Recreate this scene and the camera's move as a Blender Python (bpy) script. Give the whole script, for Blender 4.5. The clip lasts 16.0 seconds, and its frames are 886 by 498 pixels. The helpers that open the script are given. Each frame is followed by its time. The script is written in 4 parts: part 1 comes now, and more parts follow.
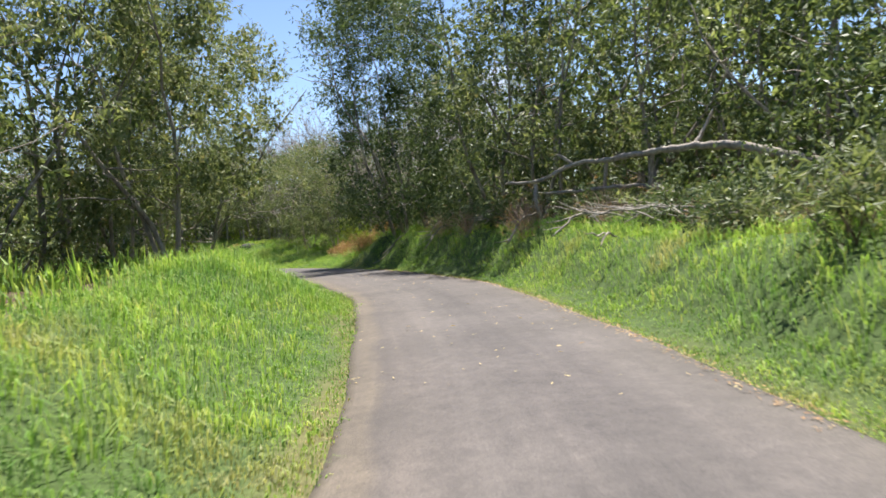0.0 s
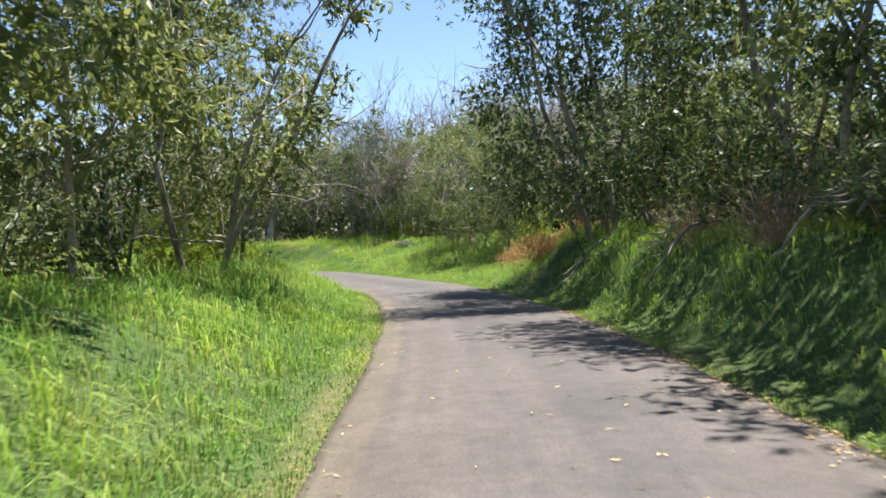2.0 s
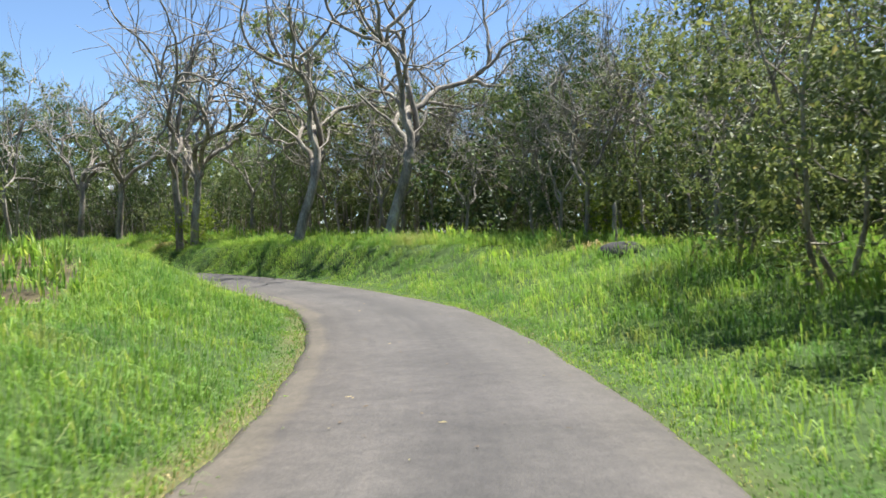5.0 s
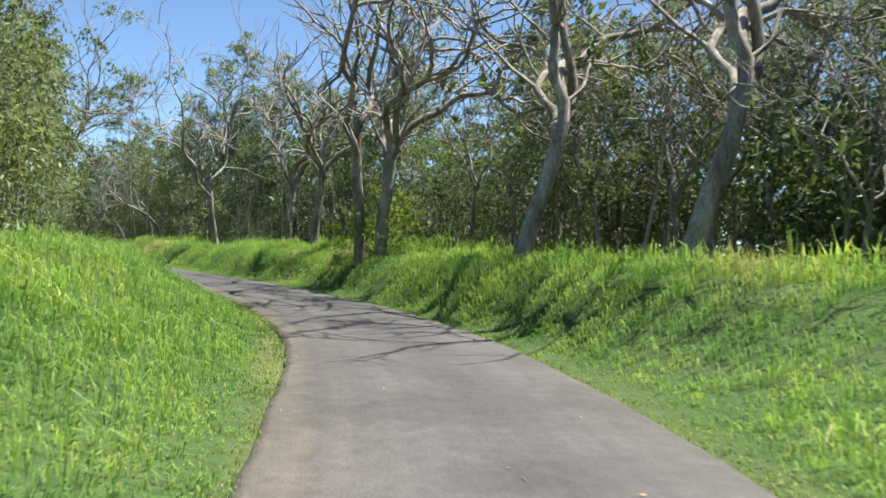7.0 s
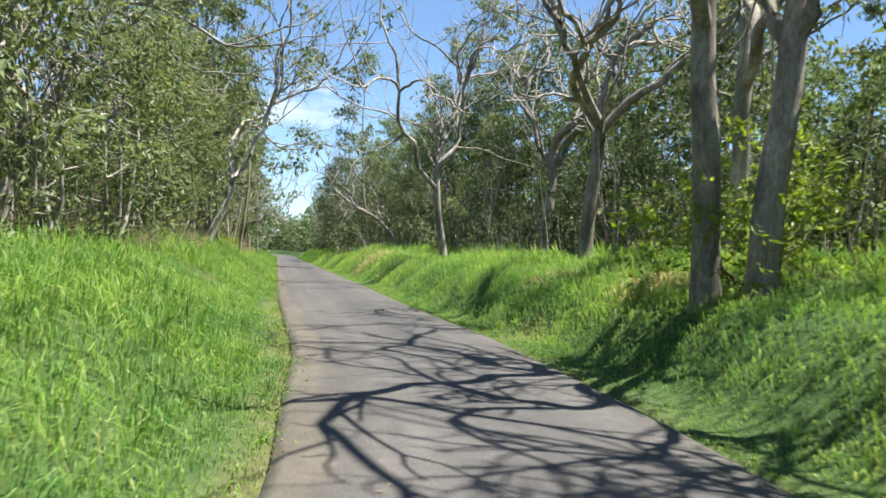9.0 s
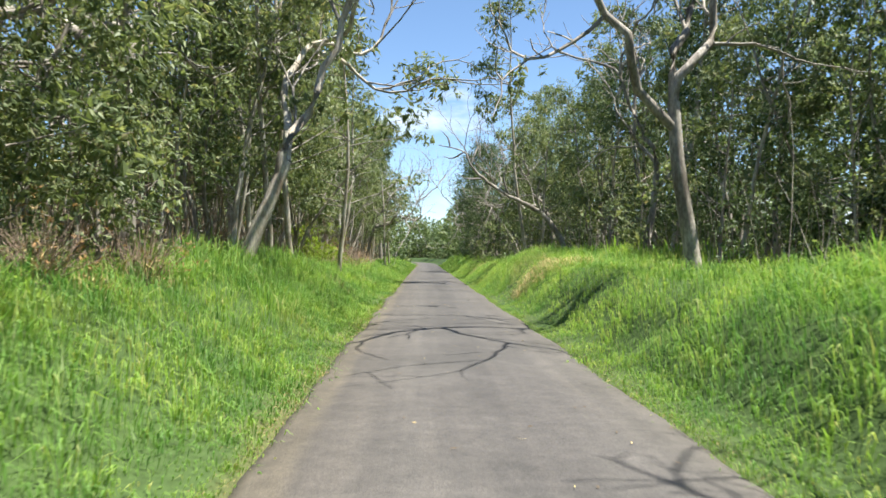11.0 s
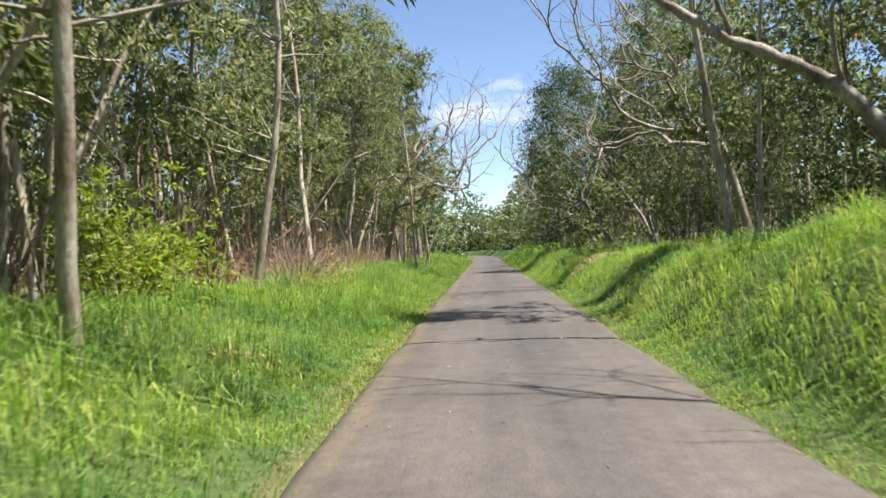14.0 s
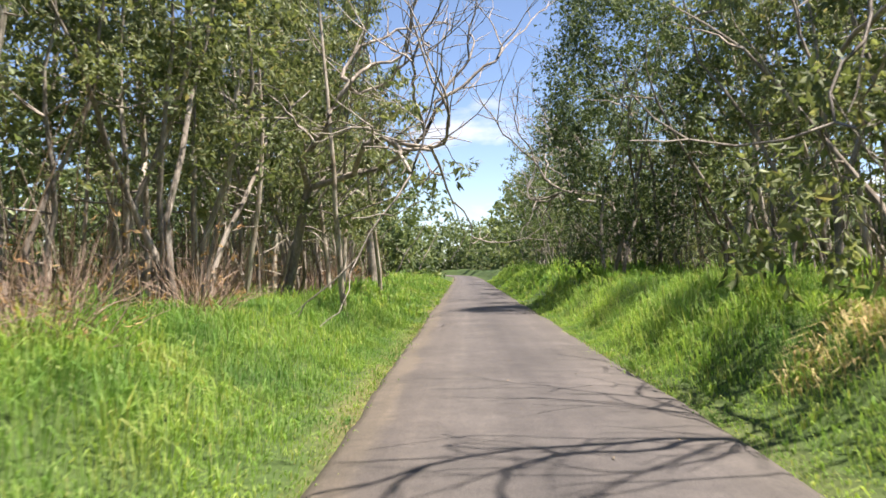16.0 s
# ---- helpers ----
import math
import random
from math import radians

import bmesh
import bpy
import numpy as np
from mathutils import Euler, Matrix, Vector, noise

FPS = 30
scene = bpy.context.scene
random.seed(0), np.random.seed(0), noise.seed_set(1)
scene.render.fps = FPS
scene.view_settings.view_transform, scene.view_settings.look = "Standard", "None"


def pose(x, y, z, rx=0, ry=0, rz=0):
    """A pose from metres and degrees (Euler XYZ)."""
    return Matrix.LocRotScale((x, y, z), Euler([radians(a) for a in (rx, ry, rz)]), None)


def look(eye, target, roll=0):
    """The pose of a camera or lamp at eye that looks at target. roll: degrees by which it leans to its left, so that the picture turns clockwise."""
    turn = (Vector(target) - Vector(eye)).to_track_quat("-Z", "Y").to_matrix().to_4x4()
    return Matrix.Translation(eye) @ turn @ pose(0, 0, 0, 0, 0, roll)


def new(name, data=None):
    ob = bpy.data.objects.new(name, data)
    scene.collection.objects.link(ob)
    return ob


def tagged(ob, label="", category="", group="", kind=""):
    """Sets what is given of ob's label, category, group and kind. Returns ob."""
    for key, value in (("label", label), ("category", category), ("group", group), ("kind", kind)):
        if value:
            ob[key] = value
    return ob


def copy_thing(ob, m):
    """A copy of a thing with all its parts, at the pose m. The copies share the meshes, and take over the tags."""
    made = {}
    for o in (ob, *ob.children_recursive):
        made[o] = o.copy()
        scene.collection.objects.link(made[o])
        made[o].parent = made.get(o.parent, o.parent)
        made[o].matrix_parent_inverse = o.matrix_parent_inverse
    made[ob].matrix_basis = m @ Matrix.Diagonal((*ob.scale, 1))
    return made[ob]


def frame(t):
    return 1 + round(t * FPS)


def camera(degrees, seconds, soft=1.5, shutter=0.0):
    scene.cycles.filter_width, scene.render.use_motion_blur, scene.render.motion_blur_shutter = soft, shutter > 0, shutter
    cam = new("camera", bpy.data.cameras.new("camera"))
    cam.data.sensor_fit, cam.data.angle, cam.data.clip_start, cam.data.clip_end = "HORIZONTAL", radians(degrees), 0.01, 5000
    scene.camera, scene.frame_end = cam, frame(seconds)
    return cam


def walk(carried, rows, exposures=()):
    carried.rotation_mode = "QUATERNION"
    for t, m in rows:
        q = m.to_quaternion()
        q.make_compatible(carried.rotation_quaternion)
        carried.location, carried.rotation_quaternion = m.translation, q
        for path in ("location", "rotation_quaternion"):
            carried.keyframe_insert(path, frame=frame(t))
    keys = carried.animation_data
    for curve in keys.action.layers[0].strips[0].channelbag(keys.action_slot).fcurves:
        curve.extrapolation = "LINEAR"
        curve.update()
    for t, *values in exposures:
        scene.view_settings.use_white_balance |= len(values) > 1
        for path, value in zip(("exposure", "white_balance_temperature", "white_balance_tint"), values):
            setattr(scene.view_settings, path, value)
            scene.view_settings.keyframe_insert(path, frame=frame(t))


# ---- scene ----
cam = camera(55.1, 16.0, soft=1.6, shutter=0.15)
PATH = [
    (0, (-51.531, -90.865, 1.567), (-49.577, -90.444, 1.485), -5.2),
    (0.5, (-47.535, -90.279, 1.477), (-45.624, -89.693, 1.411), -3.2),
    (1, (-43.872, -89.461, 1.424), (-42.003, -88.754, 1.359), -2.5),
    (1.5, (-40.4, -88.469, 1.38), (-38.575, -87.653, 1.312), -3.1),
    (2, (-37.31, -87.331, 1.338), (-35.518, -86.444, 1.288), -3.7),
    (2.5, (-34.065, -85.931, 1.28), (-32.309, -84.973, 1.243), -3.7),
    (3, (-30.756, -84.289, 1.264), (-29.04, -83.262, 1.223), -3.0),
    (3.5, (-27.361, -82.507, 1.169), (-25.686, -81.415, 1.12), -2.2),
    (3.7, (-26.074, -81.821, 1.148), (-24.417, -80.703, 1.1), -2.0),
    (5.8, (-12.529, -73.164, 0.803), (-11.241, -71.634, 0.808), 0.6),
    (6, (-11.554, -72.062, 0.805), (-10.321, -70.487, 0.814), 1.2),
    (6.5, (-9.589, -69.579, 0.838), (-8.486, -67.911, 0.856), 2.1),
    (7, (-7.878, -66.794, 0.888), (-6.914, -65.042, 0.915), 2.5),
    (7.5, (-6.246, -63.54, 0.929), (-5.437, -61.711, 0.963), 2.9),
    (8, (-4.886, -60.258, 0.979), (-4.225, -58.37, 1.014), 3.1),
    (8.5, (-3.815, -56.688, 1.031), (-3.302, -54.756, 1.065), 3.7),
    (9, (-3.063, -53.323, 1.081), (-2.679, -51.36, 1.106), 3.3),
    (9.5, (-2.543, -49.617, 1.114), (-2.281, -47.634, 1.13), 1.9),
    (10, (-2.332, -45.655, 1.133), (-2.157, -43.662, 1.146), 1.2),
    (10.2, (-2.258, -44.16, 1.191), (-2.111, -42.165, 1.205), 1.2),
    (12.3, (-1.695, -28.833, 1.293), (-1.758, -26.835, 1.32), 0.0),
    (12.5, (-1.713, -27.253, 1.306), (-1.782, -25.254, 1.331), -0.2),
    (13, (-1.771, -23.045, 1.304), (-1.848, -21.046, 1.323), -1.2),
    (13.5, (-1.807, -19.158, 1.277), (-1.891, -17.16, 1.29), -1.8),
    (14, (-1.82, -14.897, 1.275), (-1.916, -12.9, 1.28), -2.3),
    (14.5, (-1.904, -10.39, 1.3), (-2.009, -8.393, 1.297), -2.9),
    (15, (-1.966, -5.982, 1.388), (-2.068, -3.985, 1.384), -2.8),
    (15.5, (-2.067, -1.259, 1.34), (-2.141, 0.74, 1.358), -1.3),
    (16, (-2.047, 3.018, 1.365), (-2.094, 5.017, 1.41), -1.2),
]
walk(cam, [(t, look(eye, target, roll)) for t, eye, target, roll in PATH], exposures=[(0, 1.3, 6450, 14), (3, 1.5, 6350, 13), (6, 1.2, 6150, 6), (7.5, 1.25, 6150, 6), (10, 1.42, 6200, 6), (12.5, 1.3, 6450, 7), (14.5, 1.3, 6650, 14), (16, 1.42, 6750, 17)])

# ---- light ----
SUN_TO = Vector((0.98, -0.19, 0.0)).normalized()      # towards the sun, on the ground
SUN_UP = radians(70)
sun_data = bpy.data.lights.new("sun", "SUN")
sun_data.energy, sun_data.angle, sun_data.color = 5.0, radians(0.53), (1.0, 0.95, 0.86)
sun = new("sun", sun_data)
sun_way = Vector((SUN_TO.x * math.cos(SUN_UP), SUN_TO.y * math.cos(SUN_UP), math.sin(SUN_UP)))
sun.matrix_world = Matrix.Translation((0, -40, 60)) @ (-sun_way).to_track_quat("-Z", "Y").to_matrix().to_4x4()

world = bpy.data.worlds.new("sky")
scene.world = world
world.use_nodes = True
wn, wl = world.node_tree.nodes, world.node_tree.links
wn.clear()
sky = wn.new("ShaderNodeTexSky")
sky.sky_type, sky.sun_disc = "NISHITA", False
sky.sun_elevation, sky.sun_rotation = SUN_UP, math.atan2(SUN_TO.x, SUN_TO.y)
sky.altitude, sky.air_density, sky.dust_density, sky.ozone_density = 900, 0.85, 0.04, 2.4
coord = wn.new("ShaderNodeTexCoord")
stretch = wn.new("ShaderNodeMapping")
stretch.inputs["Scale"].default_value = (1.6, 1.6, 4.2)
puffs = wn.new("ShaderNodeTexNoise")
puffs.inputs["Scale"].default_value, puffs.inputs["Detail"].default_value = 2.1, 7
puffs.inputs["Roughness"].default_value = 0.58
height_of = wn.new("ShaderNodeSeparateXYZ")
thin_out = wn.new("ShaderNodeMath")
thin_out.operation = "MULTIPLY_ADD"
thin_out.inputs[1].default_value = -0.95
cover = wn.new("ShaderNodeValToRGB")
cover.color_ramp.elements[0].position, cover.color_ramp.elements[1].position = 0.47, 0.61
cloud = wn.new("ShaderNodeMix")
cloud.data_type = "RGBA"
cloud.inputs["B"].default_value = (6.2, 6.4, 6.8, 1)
air = wn.new("ShaderNodeBackground")
air.inputs["Strength"].default_value = 0.08
wout = wn.new("ShaderNodeOutputWorld")
wl.new(coord.outputs["Generated"], stretch.inputs["Vector"])
wl.new(stretch.outputs["Vector"], puffs.inputs["Vector"])
wl.new(coord.outputs["Generated"], height_of.inputs["Vector"])
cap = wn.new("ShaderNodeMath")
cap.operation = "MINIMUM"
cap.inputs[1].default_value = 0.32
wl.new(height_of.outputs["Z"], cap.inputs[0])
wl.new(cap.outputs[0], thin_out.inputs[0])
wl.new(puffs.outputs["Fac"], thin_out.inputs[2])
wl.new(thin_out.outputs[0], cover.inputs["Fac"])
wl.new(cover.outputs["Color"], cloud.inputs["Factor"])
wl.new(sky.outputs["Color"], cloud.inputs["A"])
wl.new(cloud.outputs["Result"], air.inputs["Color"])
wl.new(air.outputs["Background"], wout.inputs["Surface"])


# ---- materials ----
def material(name):
    m = bpy.data.materials.new(name)
    m.use_nodes = True
    m.node_tree.nodes.clear()
    return m, m.node_tree.nodes, m.node_tree.links


def ramp_of(nodes, stops):
    r = nodes.new("ShaderNodeValToRGB")
    els = r.color_ramp.elements
    while len(els) < len(stops):
        els.new(0.5)
    for el, (at, col) in zip(els, stops):
        el.position, el.color = at, (*col, 1)
    return r


def noise_of(nodes, links, vector, scale, detail=4, rough=0.55):
    n = nodes.new("ShaderNodeTexNoise")
    n.inputs["Scale"].default_value, n.inputs["Detail"].default_value, n.inputs["Roughness"].default_value = scale, detail, rough
    links.new(vector, n.inputs["Vector"])
    return n


def mixed(nodes, links, kind, fac, a, b):
    m = nodes.new("ShaderNodeMix")
    m.data_type, m.blend_type = "RGBA", kind
    for sock, v in (("Factor", fac), ("A", a), ("B", b)):
        if isinstance(v, (int, float)):
            m.inputs[sock].default_value = v
        elif isinstance(v, tuple):
            m.inputs[sock].default_value = (*v, 1)
        else:
            links.new(v, m.inputs[sock])
    return m.outputs["Result"]


def leaf_material(name, stops, clear=0.35, gloss=0.45, patch=0.0, patch_colour=(0.3, 0.2, 0.08), shift=0.55, lush=(0.62, 0.66, 0.6), sere=(1.25, 1.2, 1.1)):
    """Thin leaves or blades: each island takes its own tint, larger drifts shift it, light passes through."""
    m, n, l = material(name)
    geo = n.new("ShaderNodeNewGeometry")
    tint = ramp_of(n, stops)
    l.new(geo.outputs["Random Per Island"], tint.inputs["Fac"])
    drift = noise_of(n, l, geo.outputs["Position"], shift, 3)
    dr = ramp_of(n, [(0.34, lush), (0.66, sere)])
    l.new(drift.outputs["Fac"], dr.inputs["Fac"])
    col = mixed(n, l, "MULTIPLY", 1.0, tint.outputs["Color"], dr.outputs["Color"])
    if patch:
        dry = noise_of(n, l, geo.outputs["Position"], 0.33, 4)
        pr = ramp_of(n, [(0.64 - 0.1 * patch, (0, 0, 0)), (0.74 - 0.1 * patch, (1, 1, 1))])
        l.new(dry.outputs["Fac"], pr.inputs["Fac"])
        col = mixed(n, l, "MIX", pr.outputs["Color"], col, patch_colour)
    front = n.new("ShaderNodeBsdfPrincipled")
    front.inputs["Roughness"].default_value = gloss
    front.inputs["Specular IOR Level"].default_value = 0.28
    l.new(col, front.inputs["Base Color"])
    back = n.new("ShaderNodeBsdfTranslucent")
    warm = mixed(n, l, "MULTIPLY", 1.0, col, (1.16, 1.15, 0.68))
    l.new(warm, back.inputs["Color"])
    mix = n.new("ShaderNodeMixShader")
    mix.inputs["Fac"].default_value = clear
    l.new(front.outputs["BSDF"], mix.inputs[1])
    l.new(back.outputs["BSDF"], mix.inputs[2])
    out = n.new("ShaderNodeOutputMaterial")
    l.new(mix.outputs["Shader"], out.inputs["Surface"])
    return m


def solid_material(name, stops, scale, rough=0.9, bump=0.4, stretch_z=1.0, fine=8.0, per_object=0.15, turf=False):
    """Bark, earth, stone: two scales of variation and relief."""
    m, n, l = material(name)
    geo = n.new("ShaderNodeNewGeometry")
    place = n.new("ShaderNodeMapping")
    place.inputs["Scale"].default_value = (1, 1, stretch_z)
    l.new(geo.outputs["Position"], place.inputs["Vector"])
    big = noise_of(n, l, place.outputs["Vector"], scale, 5, 0.6)
    small = noise_of(n, l, place.outputs["Vector"], scale * fine, 4, 0.65)
    r = ramp_of(n, stops)
    l.new(big.outputs["Fac"], r.inputs["Fac"])
    sr = ramp_of(n, [(0.3, (0.6, 0.6, 0.6)), (0.75, (1.2, 1.2, 1.2))])
    l.new(small.outputs["Fac"], sr.inputs["Fac"])
    col = mixed(n, l, "MULTIPLY", 1.0, r.outputs["Color"], sr.outputs["Color"])
    info = n.new("ShaderNodeObjectInfo")
    own = ramp_of(n, [(0.0, (1 - per_object,) * 3), (1.0, (1 + per_object,) * 3)])
    l.new(info.outputs["Random"], own.inputs["Fac"])
    col = mixed(n, l, "MULTIPLY", 1.0, col, own.outputs["Color"])
    if turf:
        green = n.new("ShaderNodeAttribute")
        green.attribute_name = "turf"
        sward = mixed(n, l, "MULTIPLY", 1.0, (0.060, 0.098, 0.026), sr.outputs["Color"])
        col = mixed(n, l, "MIX", green.outputs["Fac"], col, sward)
        fringe = n.new("ShaderNodeAttribute")
        fringe.attribute_name = "fringe"
        straw = mixed(n, l, "MULTIPLY", 1.0, (0.215, 0.165, 0.08), sr.outputs["Color"])
        col = mixed(n, l, "MIX", fringe.outputs["Fac"], col, straw)
    bsdf = n.new("ShaderNodeBsdfPrincipled")
    bsdf.inputs["Roughness"].default_value = rough
    bsdf.inputs["Specular IOR Level"].default_value = 0.25
    l.new(col, bsdf.inputs["Base Color"])
    b = n.new("ShaderNodeBump")
    b.inputs["Strength"].default_value, b.inputs["Distance"].default_value = bump, 0.02
    l.new(small.outputs["Fac"], b.inputs["Height"])
    l.new(b.outputs["Normal"], bsdf.inputs["Normal"])
    out = n.new("ShaderNodeOutputMaterial")
    l.new(bsdf.outputs["BSDF"], out.inputs["Surface"])
    return m


def asphalt_material():
    m, n, l = material("asphalt")
    geo = n.new("ShaderNodeNewGeometry")
    pos = geo.outputs["Position"]
    stones = n.new("ShaderNodeTexVoronoi")
    stones.inputs["Scale"].default_value = 95
    l.new(pos, stones.inputs["Vector"])
    broad = noise_of(n, l, pos, 0.55, 5, 0.6)
    mid = noise_of(n, l, pos, 6.0, 5, 0.65)
    r = ramp_of(n, [(0.25, (0.062, 0.057, 0.054)), (0.72, (0.101, 0.092, 0.087))])
    l.new(broad.outputs["Fac"], r.inputs["Fac"])
    mr = ramp_of(n, [(0.25, (0.75, 0.75, 0.75)), (0.8, (1.2, 1.18, 1.16))])
    l.new(mid.outputs["Fac"], mr.inputs["Fac"])
    col = mixed(n, l, "MULTIPLY", 1.0, r.outputs["Color"], mr.outputs["Color"])
    sr = ramp_of(n, [(0.0, (0.62, 0.62, 0.62)), (1.0, (1.35, 1.33, 1.3))])
    l.new(stones.outputs["Color"], sr.inputs["Fac"])
    col = mixed(n, l, "MULTIPLY", 0.8, col, sr.outputs["Color"])
    # worn wheel lines and dusty edges, carried by a coordinate across the road
    across = n.new("ShaderNodeAttribute")
    across.attribute_name = "across"
    wander = n.new("ShaderNodeMath")
    wander.operation = "MULTIPLY_ADD"
    wander.inputs[1].default_value = 0.16
    l.new(broad.outputs["Fac"], wander.inputs[0])
    l.new(across.outputs["Fac"], wander.inputs[2])
    wear = ramp_of(n, [(0.0, (1.5, 1.4, 1.15)), (0.10, (1.18, 1.15, 1.08)), (0.30, (1.18, 1.17, 1.16)), (0.52, (0.91, 0.91, 0.92)),
                       (0.76, (1.2, 1.19, 1.17)), (0.96, (1.12, 1.08, 1.02)), (1.0, (1.45, 1.35, 1.12))])
    l.new(wander.outputs[0], wear.inputs["Fac"])
    col = mixed(n, l, "MULTIPLY", 1.0, col, wear.outputs["Color"])
    along = n.new("ShaderNodeAttribute")
    along.attribute_name = "along"
    grain = n.new("ShaderNodeCombineXYZ")
    l.new(across.outputs["Fac"], grain.inputs["X"])
    l.new(along.outputs["Fac"], grain.inputs["Y"])
    drawn = n.new("ShaderNodeMapping")
    drawn.inputs["Scale"].default_value = (14, 0.12, 1)
    l.new(grain.outputs["Vector"], drawn.inputs["Vector"])
    streak = noise_of(n, l, drawn.outputs["Vector"], 1.0, 4, 0.6)
    streak_tone = ramp_of(n, [(0.3, (0.86, 0.86, 0.87)), (0.55, (1.0, 1.0, 1.0)), (0.75, (1.16, 1.14, 1.12))])
    l.new(streak.outputs["Fac"], streak_tone.inputs["Fac"])
    col = mixed(n, l, "MULTIPLY", 1.0, col, streak_tone.outputs["Color"])
    bsdf = n.new("ShaderNodeBsdfPrincipled")
    bsdf.inputs["Roughness"].default_value = 0.82
    bsdf.inputs["Specular IOR Level"].default_value = 0.4
    l.new(col, bsdf.inputs["Base Color"])
    b = n.new("ShaderNodeBump")
    b.inputs["Strength"].default_value, b.inputs["Distance"].default_value = 0.5, 0.004
    l.new(stones.outputs["Distance"], b.inputs["Height"])
    l.new(b.outputs["Normal"], bsdf.inputs["Normal"])
    out = n.new("ShaderNodeOutputMaterial")
    l.new(bsdf.outputs["BSDF"], out.inputs["Surface"])
    return m


ASPHALT = asphalt_material()
GRASS = leaf_material("grass_blade", [(0.0, (0.150, 0.280, 0.062)), (0.5, (0.258, 0.415, 0.100)), (0.85, (0.345, 0.465, 0.145)), (1.0, (0.42, 0.43, 0.20))], 0.5, 0.55, 0.25, (0.40, 0.38, 0.17), 0.8, (0.54, 0.68, 0.70), (1.24, 1.14, 0.9))
STRAW = leaf_material("straw", [(0.0, (0.37, 0.275, 0.13)), (0.5, (0.54, 0.42, 0.225)), (1.0, (0.43, 0.37, 0.18))], 0.16, 0.6)
LEAF_GUM = leaf_material("gum_leaf", [(0.0, (0.105, 0.138, 0.062)), (0.55, (0.200, 0.245, 0.120)), (0.9, (0.30, 0.335, 0.19)), (1.0, (0.35, 0.31, 0.18))], 0.42, 0.48, shift=0.8)
LEAF_MID = leaf_material("green_leaf", [(0.0, (0.080, 0.118, 0.050)), (0.6, (0.158, 0.212, 0.094)), (1.0, (0.27, 0.32, 0.16))], 0.42, 0.48, shift=0.7)
LEAF_DARK = leaf_material("dark_leaf", [(0.0, (0.050, 0.083, 0.037)), (0.6, (0.105, 0.150, 0.068)), (1.0, (0.19, 0.24, 0.125))], 0.36, 0.45, shift=0.7)
LEAF_FRESH = leaf_material("fresh_leaf", [(0.0, (0.17, 0.255, 0.03)), (0.6, (0.26, 0.35, 0.042)), (1.0, (0.38, 0.42, 0.085))], 0.45, 0.45)
BRACKEN = leaf_material("dry_bracken", [(0.0, (0.30, 0.16, 0.075)), (0.6, (0.46, 0.285, 0.145)), (1.0, (0.56, 0.41, 0.24))], 0.25, 0.7)
BARK_GREY = solid_material("grey_bark", [(0.3, (0.14, 0.115, 0.09)), (0.5, (0.31, 0.27, 0.225)), (0.68, (0.52, 0.465, 0.395))], 3.0, 0.9, 0.6, 0.35)
BARK_PALE = solid_material("pale_bark", [(0.3, (0.27, 0.20, 0.14)), (0.5, (0.52, 0.455, 0.365)), (0.7, (0.70, 0.64, 0.54))], 4.0, 0.8, 0.5, 0.3)
DEADWOOD = solid_material("bleached_wood", [(0.3, (0.19, 0.165, 0.14)), (0.55, (0.36, 0.32, 0.275)), (0.75, (0.50, 0.455, 0.40))], 6.0, 0.85, 0.5, 0.5)
PINK_TWIG = solid_material("pinkish_twig", [(0.3, (0.26, 0.18, 0.13)), (0.6, (0.45, 0.33, 0.255)), (0.8, (0.58, 0.46, 0.37))], 5.0, 0.9, 0.3)
TWIG = solid_material("brown_twig", [(0.3, (0.10, 0.07, 0.045)), (0.6, (0.22, 0.16, 0.10)), (0.8, (0.36, 0.27, 0.17))], 5.0, 0.9, 0.3)
SOIL = solid_material("soil_and_litter", [(0.3, (0.050, 0.048, 0.024)), (0.48, (0.095, 0.072, 0.040)), (0.6, (0.14, 0.098, 0.058)), (0.75, (0.20, 0.145, 0.09))], 0.9, 0.95, 0.8, 1.0, 12.0, 0.0, True)
STONE = solid_material("lava_stone", [(0.3, (0.035, 0.034, 0.033)), (0.6, (0.075, 0.073, 0.07)), (0.8, (0.14, 0.135, 0.12))], 3.5, 0.9, 0.9)


# ---- plan of the road ----
CENTRE = [(-84, -93.8, 0.5), (-70, -93.4, 0.45), (-60, -92.8, 0.38), (-52, -91.6, 0.28), (-45.5, -90.2, 0.19), (-40.3, -88.65, 0.12), (-36.2, -87.3, 0.07),
          (-33.3, -86.1, 0.03), (-28.2, -83.5, -0.05), (-24.6, -81.5, -0.13), (-21.0, -79.3, -0.22), (-17.2, -76.7, -0.32),
          (-13.6, -73.7, -0.40), (-10.6, -70.7, -0.43), (-7.6, -67.1, -0.37), (-6.1, -64.8, -0.34), (-4.5, -61.2, -0.29), (-3.6, -58.7, -0.25),
          (-2.65, -55.6, -0.20), (-1.85, -51.1, -0.14), (-1.45, -47, -0.11), (-1.32, -43, -0.05), (-1.40, -38, -0.02), (-1.5, -33, 0.0),
          (-1.52, -25, 0.03), (-1.52, -10, 0.04), (-1.52, 10, 0.06), (-1.52, 40, 0.08), (-1.52, 70, 0.1), (-1.6, 100, 0.1), (-2.5, 130, 0.1), (-7, 160, 0.1), (-16, 190, 0.1)]
HALF = 1.5


